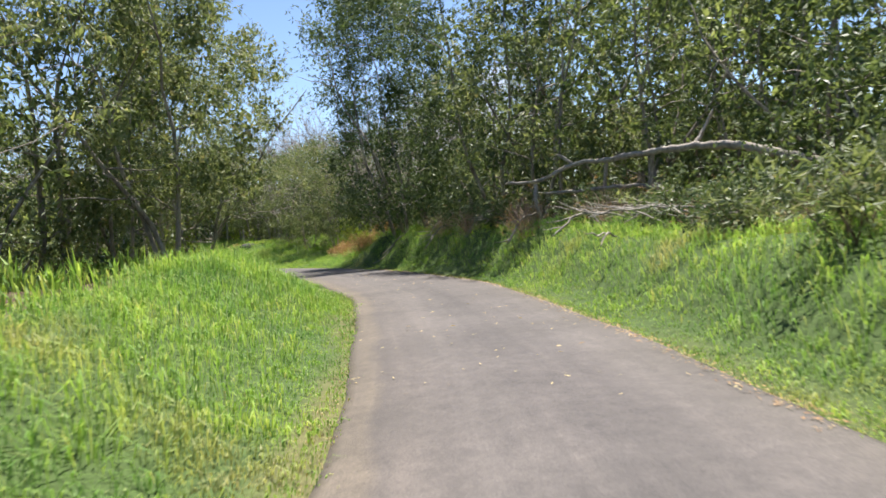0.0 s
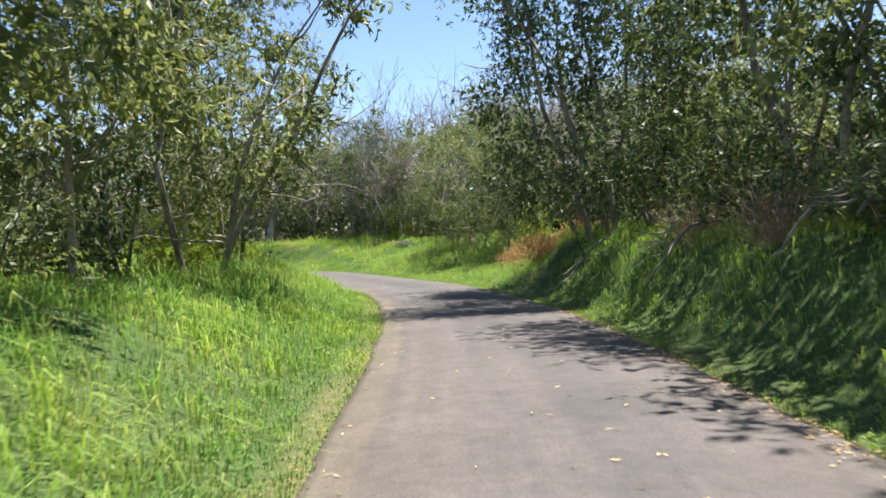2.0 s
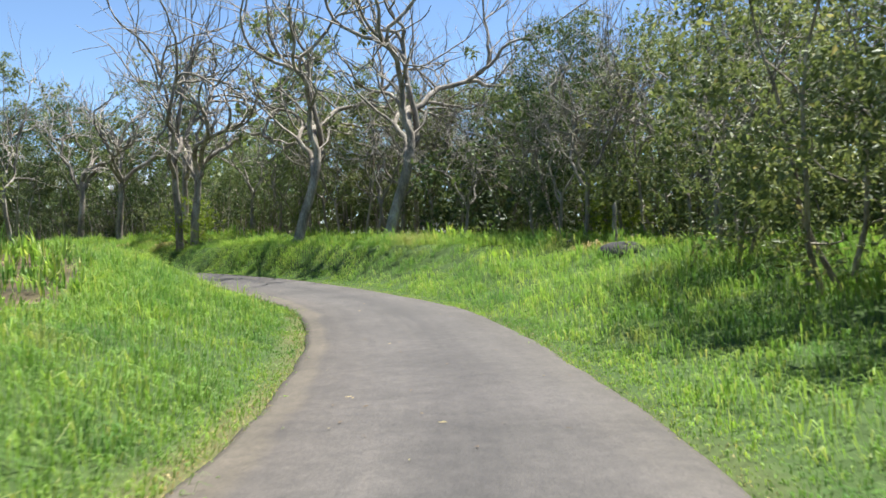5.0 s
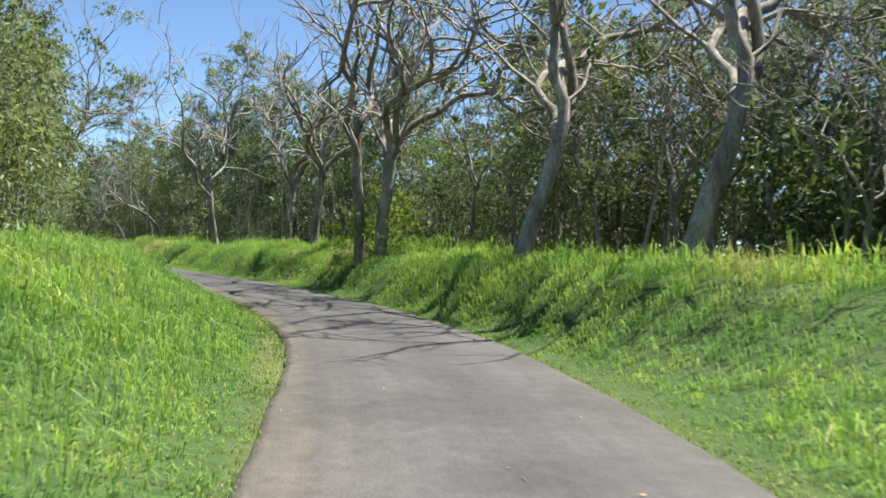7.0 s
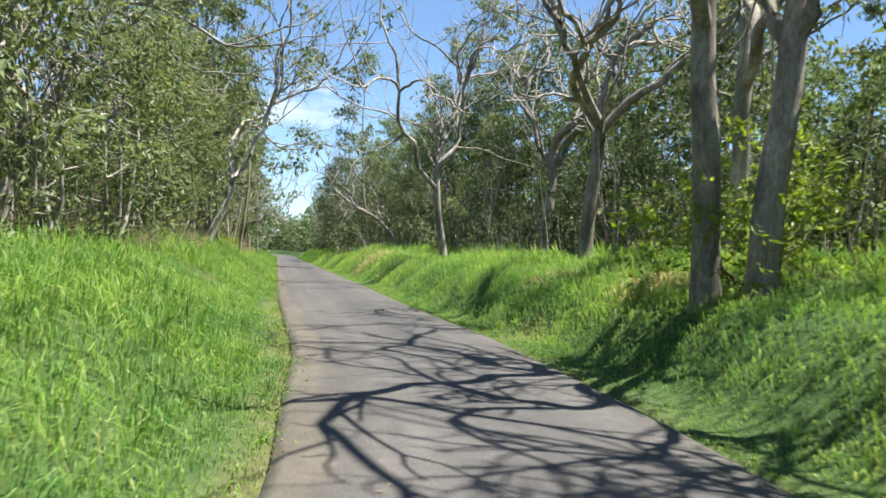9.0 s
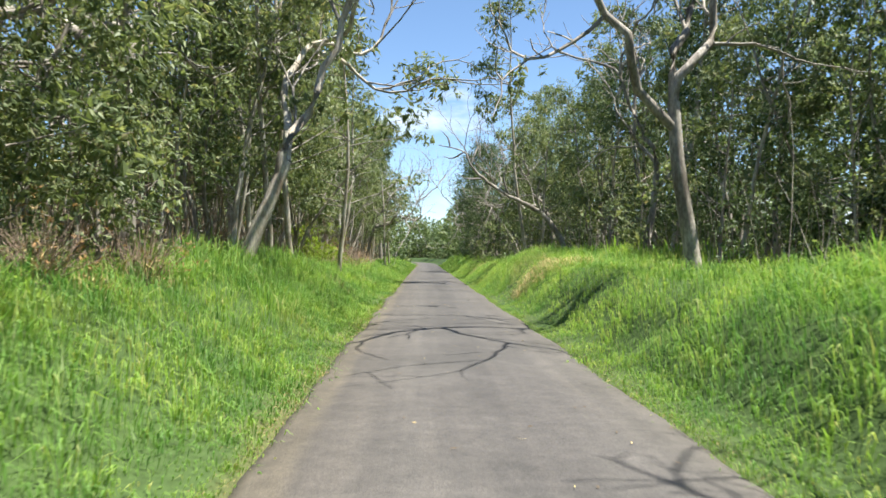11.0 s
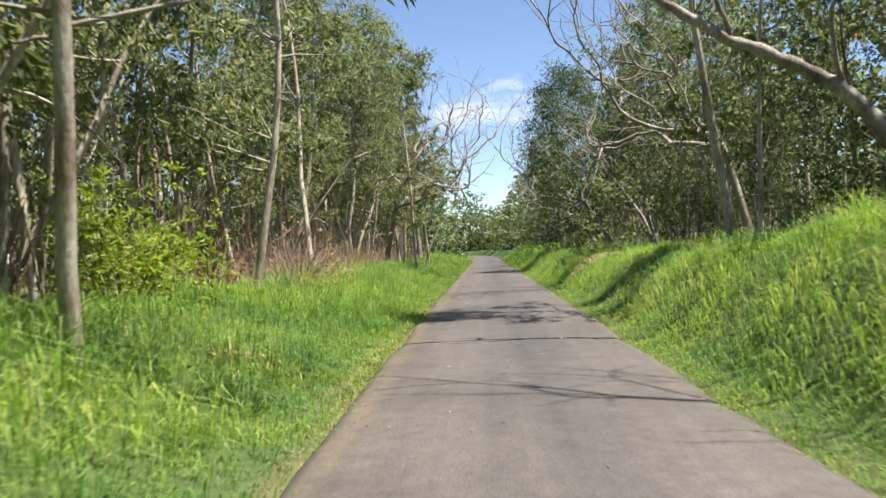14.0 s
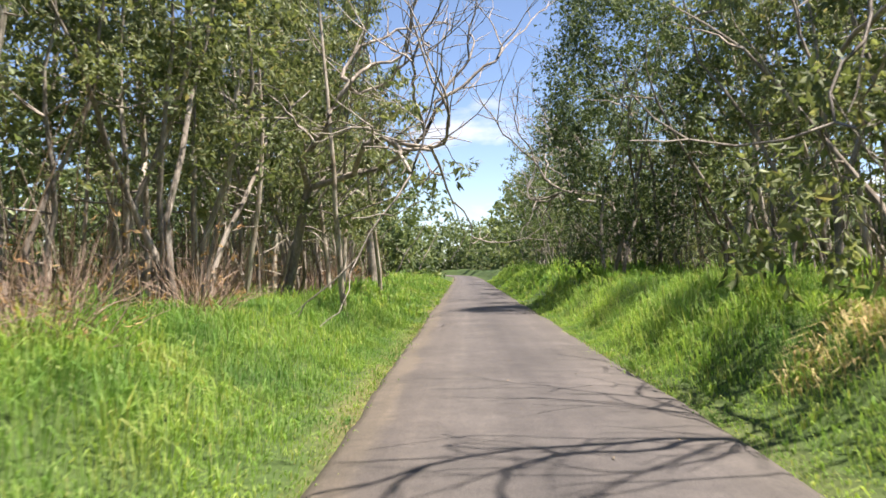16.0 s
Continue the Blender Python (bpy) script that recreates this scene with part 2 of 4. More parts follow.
def flowing(points, step):
    """A smooth line through the points, sampled about every step metres."""
    p = np.array(points, float)
    p = np.vstack([2 * p[0] - p[1], p, 2 * p[-1] - p[-2]])
    out = []
    for a, b, c, d in zip(p[:-3], p[1:-2], p[2:-1], p[3:]):
        k = max(2, int(np.linalg.norm(c - b) / step))
        t = np.arange(k)[:, None] / k
        out.append(0.5 * (2 * b + (c - a) * t + (2 * a - 5 * b + 4 * c - d) * t**2 + (3 * b - a - 3 * c + d) * t**3))
    return np.vstack([*out, p[-2:-1]])


LINE = flowing(CENTRE, 0.4)
AHEAD = np.gradient(LINE[:, :2], axis=0)
AHEAD /= np.linalg.norm(AHEAD, axis=1)[:, None]
LEFT = np.stack([-AHEAD[:, 1], AHEAD[:, 0]], 1)


def smooth(a, b, v):
    t = np.clip((v - a) / (b - a), 0, 1)
    return t * t * (3 - 2 * t)


WAVES = [(0.9, 0.31, 0.17, 1.3), (0.6, -0.23, 0.37, 0.4), (0.45, 0.71, -0.52, 2.2), (0.3, 0.95, 0.88, 4.0), (0.2, -1.7, 1.3, 0.9), (0.15, 2.3, 2.1, 3.1)]


def ripple(x, y):
    return sum(a * np.sin(u * x + v * y + w) for a, u, v, w in WAVES) / 2.0


def nearest(x, y):
    """For each place: the index of the road's nearest sample and the offset to its left."""
    x, y = np.ravel(x), np.ravel(y)
    idx = np.empty(len(x), int)
    coarse = LINE[::2, :2]
    for k in range(0, len(x), 4000):
        q = np.stack([x[k:k + 4000], y[k:k + 4000]], 1)
        idx[k:k + 4000] = 2 * ((q[:, None] - coarse[None]) ** 2).sum(-1).argmin(1)
    idx = np.clip(idx, 0, len(LINE) - 1)
    off = ((np.stack([x, y], 1) - LINE[idx, :2]) * LEFT[idx]).sum(1)
    far = np.hypot(x - LINE[idx, 0], y - LINE[idx, 1])
    return idx, np.where(np.abs(off) < far - 0.3, np.sign(off) * far, off)


def bend_at(idx):
    """How much a place lies outside the bend."""
    return smooth(-20, -14, LINE[idx, 0]) * (1 - smooth(-64, -56, LINE[idx, 1]))


def rise_of(x, y, idx, off):
    """Ground height over the road: a low verge on the left, a bank on the right that widens outside the bend."""
    e = np.abs(off) - HALF
    bend = bend_at(idx)
    reach = 1.75 + 4.4 * bend
    right = 1.14 * smooth(0.2, reach, e) * (1 - 0.15 * bend - 0.27 * smooth(-7, 4, LINE[idx, 1]) - 0.26 * (1 - smooth(-38, -26, LINE[idx, 0]))) + 0.012 * np.clip(e - 3, 0, 40)
    mound = smooth(-51, -45, LINE[idx, 1]) * (1 - smooth(-30, -22, LINE[idx, 1]))
    soft = 0.78 * smooth(0.4, 1.6, e) + 0.40 * smooth(1.2, 4.6, e) + 0.012 * np.clip(e - 3, 0, 40)
    right = right * (1 - mound) + soft * mound
    left = (0.84 - 0.34 * smooth(-9, 2, LINE[idx, 1]) - 0.30 * bend) * smooth(0.2, 2.7, e) + 0.010 * np.clip(e - 3, 0, 40)
    h = np.where(off > 0, left, right)
    h = h + 0.20 * ripple(x, y) * smooth(0.5, 2.5, e)
    return np.where(e < 0.05, -0.07, h - 0.02)


def ground_z(x, y):
    x, y = np.ravel(np.asarray(x, float)), np.ravel(np.asarray(y, float))
    idx, off = nearest(x, y)
    return LINE[idx, 2] + rise_of(x, y, idx, off)


# ---- meshes ----
def quads(name, verts, faces, mat, smooth_faces=False):
    """A mesh of four-cornered faces out of arrays."""
    verts, faces = np.asarray(verts, np.float32), np.asarray(faces, np.int32)
    me = bpy.data.meshes.new(name)
    me.vertices.add(len(verts))
    me.vertices.foreach_set("co", verts.ravel())
    me.loops.add(faces.size)
    me.loops.foreach_set("vertex_index", faces.ravel())
    me.polygons.add(len(faces))
    me.polygons.foreach_set("loop_start", np.arange(len(faces), dtype=np.int32) * 4)
    me.update(calc_edges=True)
    me.polygons.foreach_set("use_smooth", np.full(len(faces), smooth_faces))
    me.materials.append(mat)
    return me


def part(name, me, parent, label="", kind=""):
    ob = new(name, me)
    ob.parent = parent
    return tagged(ob, label, kind=kind)


def tube(pts, radii, sides):
    """The skin of one tapering limb; its tip closes to a point's width."""
    pts, radii = np.asarray(pts, float), np.asarray(radii, float)
    way = np.gradient(pts, axis=0)
    way /= np.linalg.norm(way, axis=1)[:, None] + 1e-9
    ref = np.where(np.abs(way[:, 2:3]) > 0.9, [[1.0, 0, 0]], [[0, 0, 1.0]])
    u = np.cross(way, ref)
    u /= np.linalg.norm(u, axis=1)[:, None] + 1e-9
    w = np.cross(way, u)
    a = np.arange(sides) * 2 * np.pi / sides
    ring = pts[:, None] + radii[:, None, None] * (np.cos(a)[None, :, None] * u[:, None] + np.sin(a)[None, :, None] * w[:, None])
    k = len(pts)
    i, j = np.meshgrid(np.arange(k - 1), np.arange(sides), indexing="ij")
    f = np.stack([i * sides + j, i * sides + (j + 1) % sides, (i + 1) * sides + (j + 1) % sides, (i + 1) * sides + j], -1).reshape(-1, 4)
    return ring.reshape(-1, 3), f


def joined(pieces):
    vs, fs, base = [], [], 0
    for v, f in pieces:
        vs.append(v)
        fs.append(f + base)
        base += len(v)
    return np.vstack(vs), np.vstack(fs)


def unit(v):
    return v / (np.linalg.norm(v) + 1e-9)


def limb(rng, start, way, length, r0, r1, steps, wander, lift):
    """A crooked line that grows from start."""
    pts, d = [np.array(start, float)], unit(np.array(way, float))
    for _ in range(steps):
        d = unit(d + rng.normal(0, wander, 3) + np.array([0, 0, lift]))
        pts.append(pts[-1] + d * length / steps)
    return np.array(pts), np.linspace(r0, r1, steps + 1)


def kites(rng, root, way, across, length, width, curl=0.06):
    """Folded, pointed leaves that start at root and run along way."""
    n = np.cross(way, across)
    k = len(root)
    mid = rng.uniform(0.34, 0.5, k)[:, None]
    fold = n * length * curl
    v = np.stack([root, root + way * length * mid + across * width / 2 + fold, root + way * length - 1.4 * fold, root + way * length * mid - across * width / 2 + fold], 1)
    return v.reshape(-1, 3), np.arange(4 * k).reshape(-1, 4)


def normed(v):
    return v / (np.linalg.norm(v, axis=1)[:, None] + 1e-9)


def leaves(rng, centres, spread, count, length, width, droop, flat=0.8, spray=5, core=0.2):
    """Leafy clumps round the centres: sprays of small leaves on a lumpy shell, and a dark heart of larger, overlapping ones."""
    centres = np.asarray(centres, float)
    swell = rng.uniform(0.65, 1.3, len(centres))
    sprays = max(1, round(count * (1 - core) / spray))
    c, sw = np.repeat(centres, sprays, 0), np.repeat(swell, sprays)
    away = normed(normed(rng.normal(0, 1, (len(c), 3))) + np.array([0, 0, 0.22]))
    c = c + away * (spread * sw * (0.35 + 0.65 * rng.random(len(c)) ** 0.5))[:, None] * np.array([1, 1, flat])
    lead = normed(rng.normal(0, 0.6, (len(c), 3)) + 0.9 * away + np.array([0, 0, -0.3 * droop]))
    c, away, lead = np.repeat(c, spray, 0), np.repeat(away, spray, 0), np.repeat(lead, spray, 0)
    k = len(c)
    c = c + lead * (length * rng.uniform(-0.6, 0.6, k))[:, None] + rng.normal(0, 0.10 * length, (k, 3))
    a = normed(rng.normal(0, 0.55, (k, 3)) + 0.8 * lead + np.array([0, 0, -droop]))
    b = normed(np.cross(a, rng.normal(0, 0.5, (k, 3)) + 0.8 * away + np.array([0, 0, 0.7])))
    outer = kites(rng, c, a, b, length * rng.uniform(0.6, 1.3, k)[:, None], width * rng.uniform(0.7, 1.25, k)[:, None])
    hearts = round(count * core)
    if not hearts:
        return outer
    c, sw = np.repeat(centres, hearts, 0), np.repeat(swell, hearts)
    k = len(c)
    away = normed(rng.normal(0, 1, (k, 3)))
    c = c + away * (spread * sw * 0.56 * rng.random(k) ** 0.5)[:, None] * np.array([1, 1, flat])
    a = normed(rng.normal(0, 0.8, (k, 3)) + np.array([0, 0, -0.4]))
    b = normed(np.cross(a, rng.normal(0, 0.6, (k, 3)) + away))
    big = min(1.15 * length, 0.8 * spread)
    inner = kites(rng, c - a * big * 0.5, a, b, big * rng.uniform(0.8, 1.3, k)[:, None], 0.55 * big * rng.uniform(0.7, 1.2, k)[:, None])
    return joined([outer, inner])


def seat(x, y, turn=0.0, size=1.0, sink=0.05):
    """The pose of a plant that is rooted at x, y."""
    z = float(ground_z([x], [y])[0]) - sink
    return Matrix.LocRotScale((x, y, z), Euler((0, 0, turn)), (size,) * 3)


# ---- plants ----
def young_gum(seed, height, label, leaf_count, lean=0.05, bare=0.3, bark=None, leafmat=None, leaf=(0.27, 0.078)):
    """A slender straight tree: thin pale stem, short limbs, hanging tufts of leaves."""
    rng = np.random.default_rng(seed)
    root = new("gum_tree")
    trunk, rad = limb(rng, (0, 0, -0.15), (rng.normal(0, lean), rng.normal(0, lean), 1), height, 0.030 + 0.0042 * height, 0.010, 12, 0.05, 0.05)
    pieces, tips = [tube(trunk, rad, 7)], []
    small = []
    for k in range(int(height * 2.6)):
        f = rng.uniform(bare, 0.97)
        i = int(f * 12)
        base = trunk[i] + (trunk[min(i + 1, 12)] - trunk[i]) * (f * 12 - i)
        az = rng.uniform(0, 2 * np.pi)
        ln = (0.6 + 0.16 * height) * (1.1 - f) * rng.uniform(0.6, 1.3) + 0.35
        p, r = limb(rng, base, (np.cos(az), np.sin(az), rng.uniform(0.1, 0.9)), ln, 0.022, 0.005, 4, 0.2, 0.02)
        small.append(tube(p, r, 3))
        tips += [p[2], p[3], p[4], p[4] + rng.normal(0, 0.15, 3)]
    for k in range(7):                                   # dead snags below the crown
        base = trunk[rng.integers(2, 6)]
        az = rng.uniform(0, 2 * np.pi)
        p, r = limb(rng, base, (np.cos(az), np.sin(az), rng.uniform(-0.2, 0.5)), rng.uniform(0.3, 1.0), 0.014, 0.004, 3, 0.25, 0)
        small.append(tube(p, r, 3))
    bole = part("trunk", quads("gum_trunk", *joined(pieces), bark or BARK_PALE, True), root, "slender pale peeling trunk")
    part("branchwork", quads("gum_branches", *joined(small), DEADWOOD, True), bole, kind="stuff")
    part("crown", quads("gum_crown", *leaves(rng, tips[1::2], 0.52, max(1, 2 * leaf_count // len(tips)), leaf[0], leaf[1], 0.95, 0.7), leafmat or LEAF_GUM), root, "loose hanging narrow leaves", "stuff")
    return tagged(root, label, "tree", "young gum trees along the road")


def bushy_arrays(seed, height, width, clumps, per, leaf, low, limbs):
    """Stems and leaves of a dense tree whose leaves reach low: spreading limbs, many clumps in a lumpy dome."""
    rng = np.random.default_rng(seed)
    pieces = []
    for k in range(3 if limbs > 1 else 1):
        az = rng.uniform(0, 2 * np.pi)
        p, r = limb(rng, (rng.normal(0, 0.12), rng.normal(0, 0.12), -0.6), (0.3 * np.cos(az), 0.3 * np.sin(az), 1), height * rng.uniform(0.7, 0.95), 0.02 + 0.0055 * height, 0.012, 9, 0.13, 0.08)
        pieces.append(tube(p, r, 6 if limbs > 1 else 4))
        for j in range(limbs):
            b = p[rng.integers(2, 9)]
            a2 = rng.uniform(0, 2 * np.pi)
            q, s = limb(rng, b, (np.cos(a2), np.sin(a2), rng.uniform(0.0, 0.6)), width * rng.uniform(0.35, 0.8), 0.028, 0.005, 5, 0.24, 0.03)
            pieces.append(tube(q, s, 3))
    centres = []
    lobes = [(rng.uniform(0, 2 * np.pi), rng.uniform(low, 0.95), rng.uniform(0.7, 1.25)) for _ in range(9)]
    while len(centres) < clumps:
        h = rng.uniform(low, 1.0)
        az = rng.uniform(0, 2 * np.pi)
        body = np.sqrt(max(0.02, 1 - ((h - 0.45) / 0.58) ** 2))
        swell = 0.72 + sum(0.35 * g * np.exp(-((np.angle(np.exp(1j * (az - a))) / 0.6) ** 2) - ((h - z) / 0.2) ** 2) for a, z, g in lobes)
        rr = width * body * swell * rng.uniform(0.30, 1.0) ** 0.5
        centres.append((rr * np.cos(az), rr * np.sin(az), h * height))
    return joined(pieces), leaves(rng, centres, 0.20 * width + 0.20, per, leaf[0], leaf[1], 0.5)


def bushy_tree(seed, height, width, label, clumps, per, leaf=(0.19, 0.07), low=0.12, name="broadleaf_tree", mat=None, limbs=5):
    wood, green = bushy_arrays(seed, height, width, clumps, per, leaf, low, limbs)
    root = new(name)
    part("trunk", quads("bushy_trunk", *wood, BARK_GREY, True), root, "forked grey-brown stems")
    part("crown", quads("bushy_crown", *green, mat or LEAF_DARK), root, "dense dark green foliage", "stuff")
    return tagged(root, label, "tree" if height > 4 else "bush", "dense trees along the road" if height > 4 else "bushes under the trees")


def bare_tree(seed, height, girth, label, way=(0, 0, 1), forks=3, tufts=0, spread=0.75, bark=None, depth=4):
    """An old tree with crooked, mostly leafless limbs that fork again and again."""
    rng = np.random.default_rng(seed)
    root = new("bare_tree")
    split = height * rng.uniform(0.19, 0.30)
    trunk, rad = limb(rng, (0, 0, -0.25), way, split + 0.25, girth, girth * 0.72, 7, 0.06, 0.03)
    rad[0] *= 1.35
    stout, fine, tips = [], [], []

    def fork(base, d, length, r, level):
        steps = 8 if level < 2 else 5 if level == 2 else 3
        p, s = limb(rng, base, d, length, r, r * 0.6, steps, 0.31 if level < 2 else 0.2, 0.05 if level < 2 else 0.08)
        (stout if level < 2 else fine).append(tube(p, s, 7 if level == 0 else 5 if level == 1 else 3))
        if level >= depth:
            tips.append(p[-1])
            return
        end = unit(p[-1] - p[-2])
        for _ in range(2 if level else 3):
            fork(p[-1], end + rng.normal(0, spread * 0.75, 3), length * rng.uniform(0.55, 0.85), max(0.009, r * 0.60), level + 1)
        for _ in range(2 if level < 3 else rng.integers(0, 2)):
            k = rng.integers(1, steps)
            fork(p[k], unit(p[k] - p[k - 1]) + rng.normal(0, spread, 3), length * rng.uniform(0.35, 0.65), max(0.008, r * 0.46), level + 2)

    bole = part("trunk", quads("bare_trunk", *tube(trunk, rad, 10), bark or BARK_GREY, True), root, "crooked scarred trunk")
    for k in range(forks):
        az = 2 * np.pi * (k + rng.uniform(-0.3, 0.3)) / forks
        lead = unit(trunk[-1] - trunk[-2]) + 0.75 * spread * np.array([np.cos(az), np.sin(az), 0.15])
        fork(trunk[-1 - (k % 2)], lead, height * 0.30 * rng.uniform(0.85, 1.15), girth * 0.62, 0)
        part("limb", quads("bare_limb", *joined(stout), bark or BARK_GREY, True), bole)
        stout.clear()
    part("twigwork", quads("bare_twigs", *joined(fine), DEADWOOD, True), root, "bleached bare twigs", "stuff")
    if tufts:
        some = np.array(tips)[rng.permutation(len(tips))[:tufts]]
        part("crown", quads("bare_crown", *leaves(rng, some, 0.6, 60, 0.2, 0.07, 0.6), LEAF_GUM), root, "sparse leaf tufts at the branch ends", "stuff")
    return tagged(root, label, "tree", "old bare trees of the wood")


def shrub(seed, height, width, label, mat, clumps=26, per=40, leaf=(0.11, 0.04), twigs=9, name="shrub", wood=None, thick=0.018):
    rng = np.random.default_rng(seed)
    root = new(name)
    pieces, tips = [], []
    for _ in range(twigs):
        az = rng.uniform(0, 2 * np.pi)
        p, r = limb(rng, (rng.normal(0, 0.08), rng.normal(0, 0.08), -0.08), (np.cos(az) * 0.6, np.sin(az) * 0.6, 1), height * rng.uniform(0.6, 1.0), thick, 0.003, 5, 0.2, 0.03)
        pieces.append(tube(p, r, 4 if thick > 0.01 else 3))
        tips += [p[2], p[3], p[4], p[5]]
    centres = [np.array(tips[k % len(tips)]) + rng.normal(0, 0.16 * width, 3) * (1, 1, 0.5) for k in range(clumps)]
    part("stem_tangle", quads("shrub_stems", *joined(pieces), wood or TWIG, True), root, "", "stuff")
    part("foliage", quads("shrub_foliage", *leaves(rng, centres, 0.2 * width + 0.1, per, leaf[0], leaf[1], 0.2, core=0.0), mat), root, "", "stuff")
    return tagged(root, label, "shrub", "shrubs beside the road")


# ---- ground and road ----
def build_ground():
    """One sheet: a wide grid to the horizon, sewn under a finer band that follows the road."""
    xs = np.concatenate([[-1500, -500, -220, -140], np.arange(-100, 41, 1.0), [60, 110, 300, 900, 1500]])
    ys = np.concatenate([[-1500, -500, -240, -160], np.arange(-120, 101, 1.0), [120, 150, 190, 260, 500, 1500]])
    gx, gy = np.meshgrid(xs, ys, indexing="ij")
    gx, gy = gx.ravel(), gy.ravel()
    idx, off = nearest(gx, gy)
    wide_z = LINE[idx, 2] + rise_of(gx, gy, idx, off) - 0.5 * (1 - smooth(5.0, 6.4, np.abs(off)))
    i, j = np.meshgrid(np.arange(len(xs) - 1), np.arange(len(ys) - 1), indexing="ij")
    k = len(ys)
    sheet = np.stack([gx, gy, wide_z], 1), np.stack([i * k + j, (i + 1) * k + j, (i + 1) * k + j + 1, i * k + j + 1], -1).reshape(-1, 4)
    side = np.array([0.9, 1.3, 1.52, 1.68, 1.9, 2.15, 2.45, 2.8, 3.2, 3.7, 4.3, 5.0, 5.8, 6.6, 7.0])
    cols = np.concatenate([-side[::-1], side])
    rows = LINE[::2]
    bx = (rows[:, None, 0] + LEFT[::2, None, 0] * cols[None]).ravel()
    by = (rows[:, None, 1] + LEFT[::2, None, 1] * cols[None]).ravel()
    bz = ground_z(bx, by) - 0.4 * (np.abs(np.tile(cols, len(rows))) > 6.8)
    i, j = np.meshgrid(np.arange(len(rows) - 1), np.arange(len(cols) - 1), indexing="ij")
    m = len(cols)
    band = np.stack([bx, by, bz], 1), np.stack([i * m + j, (i + 1) * m + j, (i + 1) * m + j + 1, i * m + j + 1], -1).reshape(-1, 4)[:, ::-1]
    v, f = joined([sheet, band])
    me = quads("ground", v, f, SOIL, True)
    idx, off = nearest(v[:, 0], v[:, 1])
    wide = np.where(off > 0, 3.2, 3.4 + 4.5 * bend_at(idx))
    turf = 1 - smooth(wide - 0.6, wide + 1.2, np.abs(off) - HALF + 0.4 * ripple(v[:, 0], v[:, 1]))
    turf = np.maximum(turf, np.clip(0.55 + 0.5 * ripple(0.7 * v[:, 0], 0.7 * v[:, 1]), 0, 0.85) * smooth(9, 15, np.abs(off)))
    me.attributes.new("turf", "FLOAT", "POINT").data.foreach_set("value", turf.astype(np.float32))
    edge = np.where(off > 0, 0.45, 0.15) * (1 - smooth(0.08, 0.34, np.abs(off) - HALF + 0.2 * ripple(2 * v[:, 0], 2 * v[:, 1])))
    me.attributes.new("fringe", "FLOAT", "POINT").data.foreach_set("value", edge.astype(np.float32))
    tagged(new("ground", me), "dark soil with leaf litter under grass and trees", "ground", kind="structure")


def build_road():
    rng = np.random.default_rng(5)
    cols = np.array([-1.0, -0.94, -0.7, -0.35, 0, 0.35, 0.7, 0.94, 1.0])
    n = len(LINE)
    wob_l = np.convolve(rng.normal(0, 0.07, n + 6), np.ones(7) / 7, "valid")
    wob_r = np.convolve(rng.normal(0, 0.07, n + 6), np.ones(7) / 7, "valid")
    rows, cross = [], []
    for c in cols:
        off = c * HALF + (wob_r if c < -0.9 else wob_l if c > 0.9 else 0)
        crown = 0.035 * (1 - c * c)
        xy = LINE[:, :2] + LEFT * np.reshape(off, (-1, 1)) if np.ndim(off) else LINE[:, :2] + LEFT * off
        rows.append(np.column_stack([xy, LINE[:, 2] + crown - (0.0 if abs(c) < 1 else 0.025)]))
        cross.append(np.full(n, (c + 1) / 2))
    low_r, low_l = rows[0].copy(), rows[-1].copy()
    low_r[:, 2] -= 0.12
    low_l[:, 2] -= 0.12
    rows, cross = [low_r, *rows, low_l], [cross[0], *cross, cross[-1]]
    m = len(rows)
    v = np.stack(rows, 1).reshape(-1, 3)
    i, j = np.meshgrid(np.arange(n - 1), np.arange(m - 1), indexing="ij")
    f = np.stack([i * m + j, i * m + j + 1, (i + 1) * m + j + 1, (i + 1) * m + j], -1).reshape(-1, 4)[:, ::-1]
    me = quads("road", v, f, ASPHALT, True)
    at = me.attributes.new("across", "FLOAT", "POINT")
    at.data.foreach_set("value", np.stack(cross, 1).ravel().astype(np.float32))
    run = np.repeat(np.arange(n) * 0.4, m)
    me.attributes.new("along", "FLOAT", "POINT").data.foreach_set("value", run.astype(np.float32))
    tagged(new("road", me), "narrow worn grey asphalt lane with crumbling edges", "road", kind="structure")


build_ground()
build_road()


# ---- grass ----
def tussocks(rng, x, y, e, per, share=0.65):
    """Draws a share of the places together into tussocks; gives the places, which way each blade leans and how far out it stands."""
    k = len(x)
    heads = max(1, k // per)
    hx, hy, he = x[:heads], y[:heads], e[:heads]
    mine = rng.integers(0, heads, k)
    loose = rng.random(k) > share
    r, a = np.abs(rng.normal(0, 0.17, k)), rng.uniform(0, 2 * np.pi, k)
    tx, ty = hx[mine] + r * np.cos(a), hy[mine] + r * np.sin(a)
    big = rng.uniform(0.6, 1.35, heads)[mine]
    return np.where(loose, x, tx), np.where(loose, y, ty), np.where(loose, e, he[mine]), np.where(loose, rng.uniform(0, 2 * np.pi, k), a), np.where(loose, 0.8, big * (1.1 - 1.2 * np.minimum(r, 0.4))), np.where(loose, 0.6, 0.35 + 3.0 * np.minimum(r, 0.35))


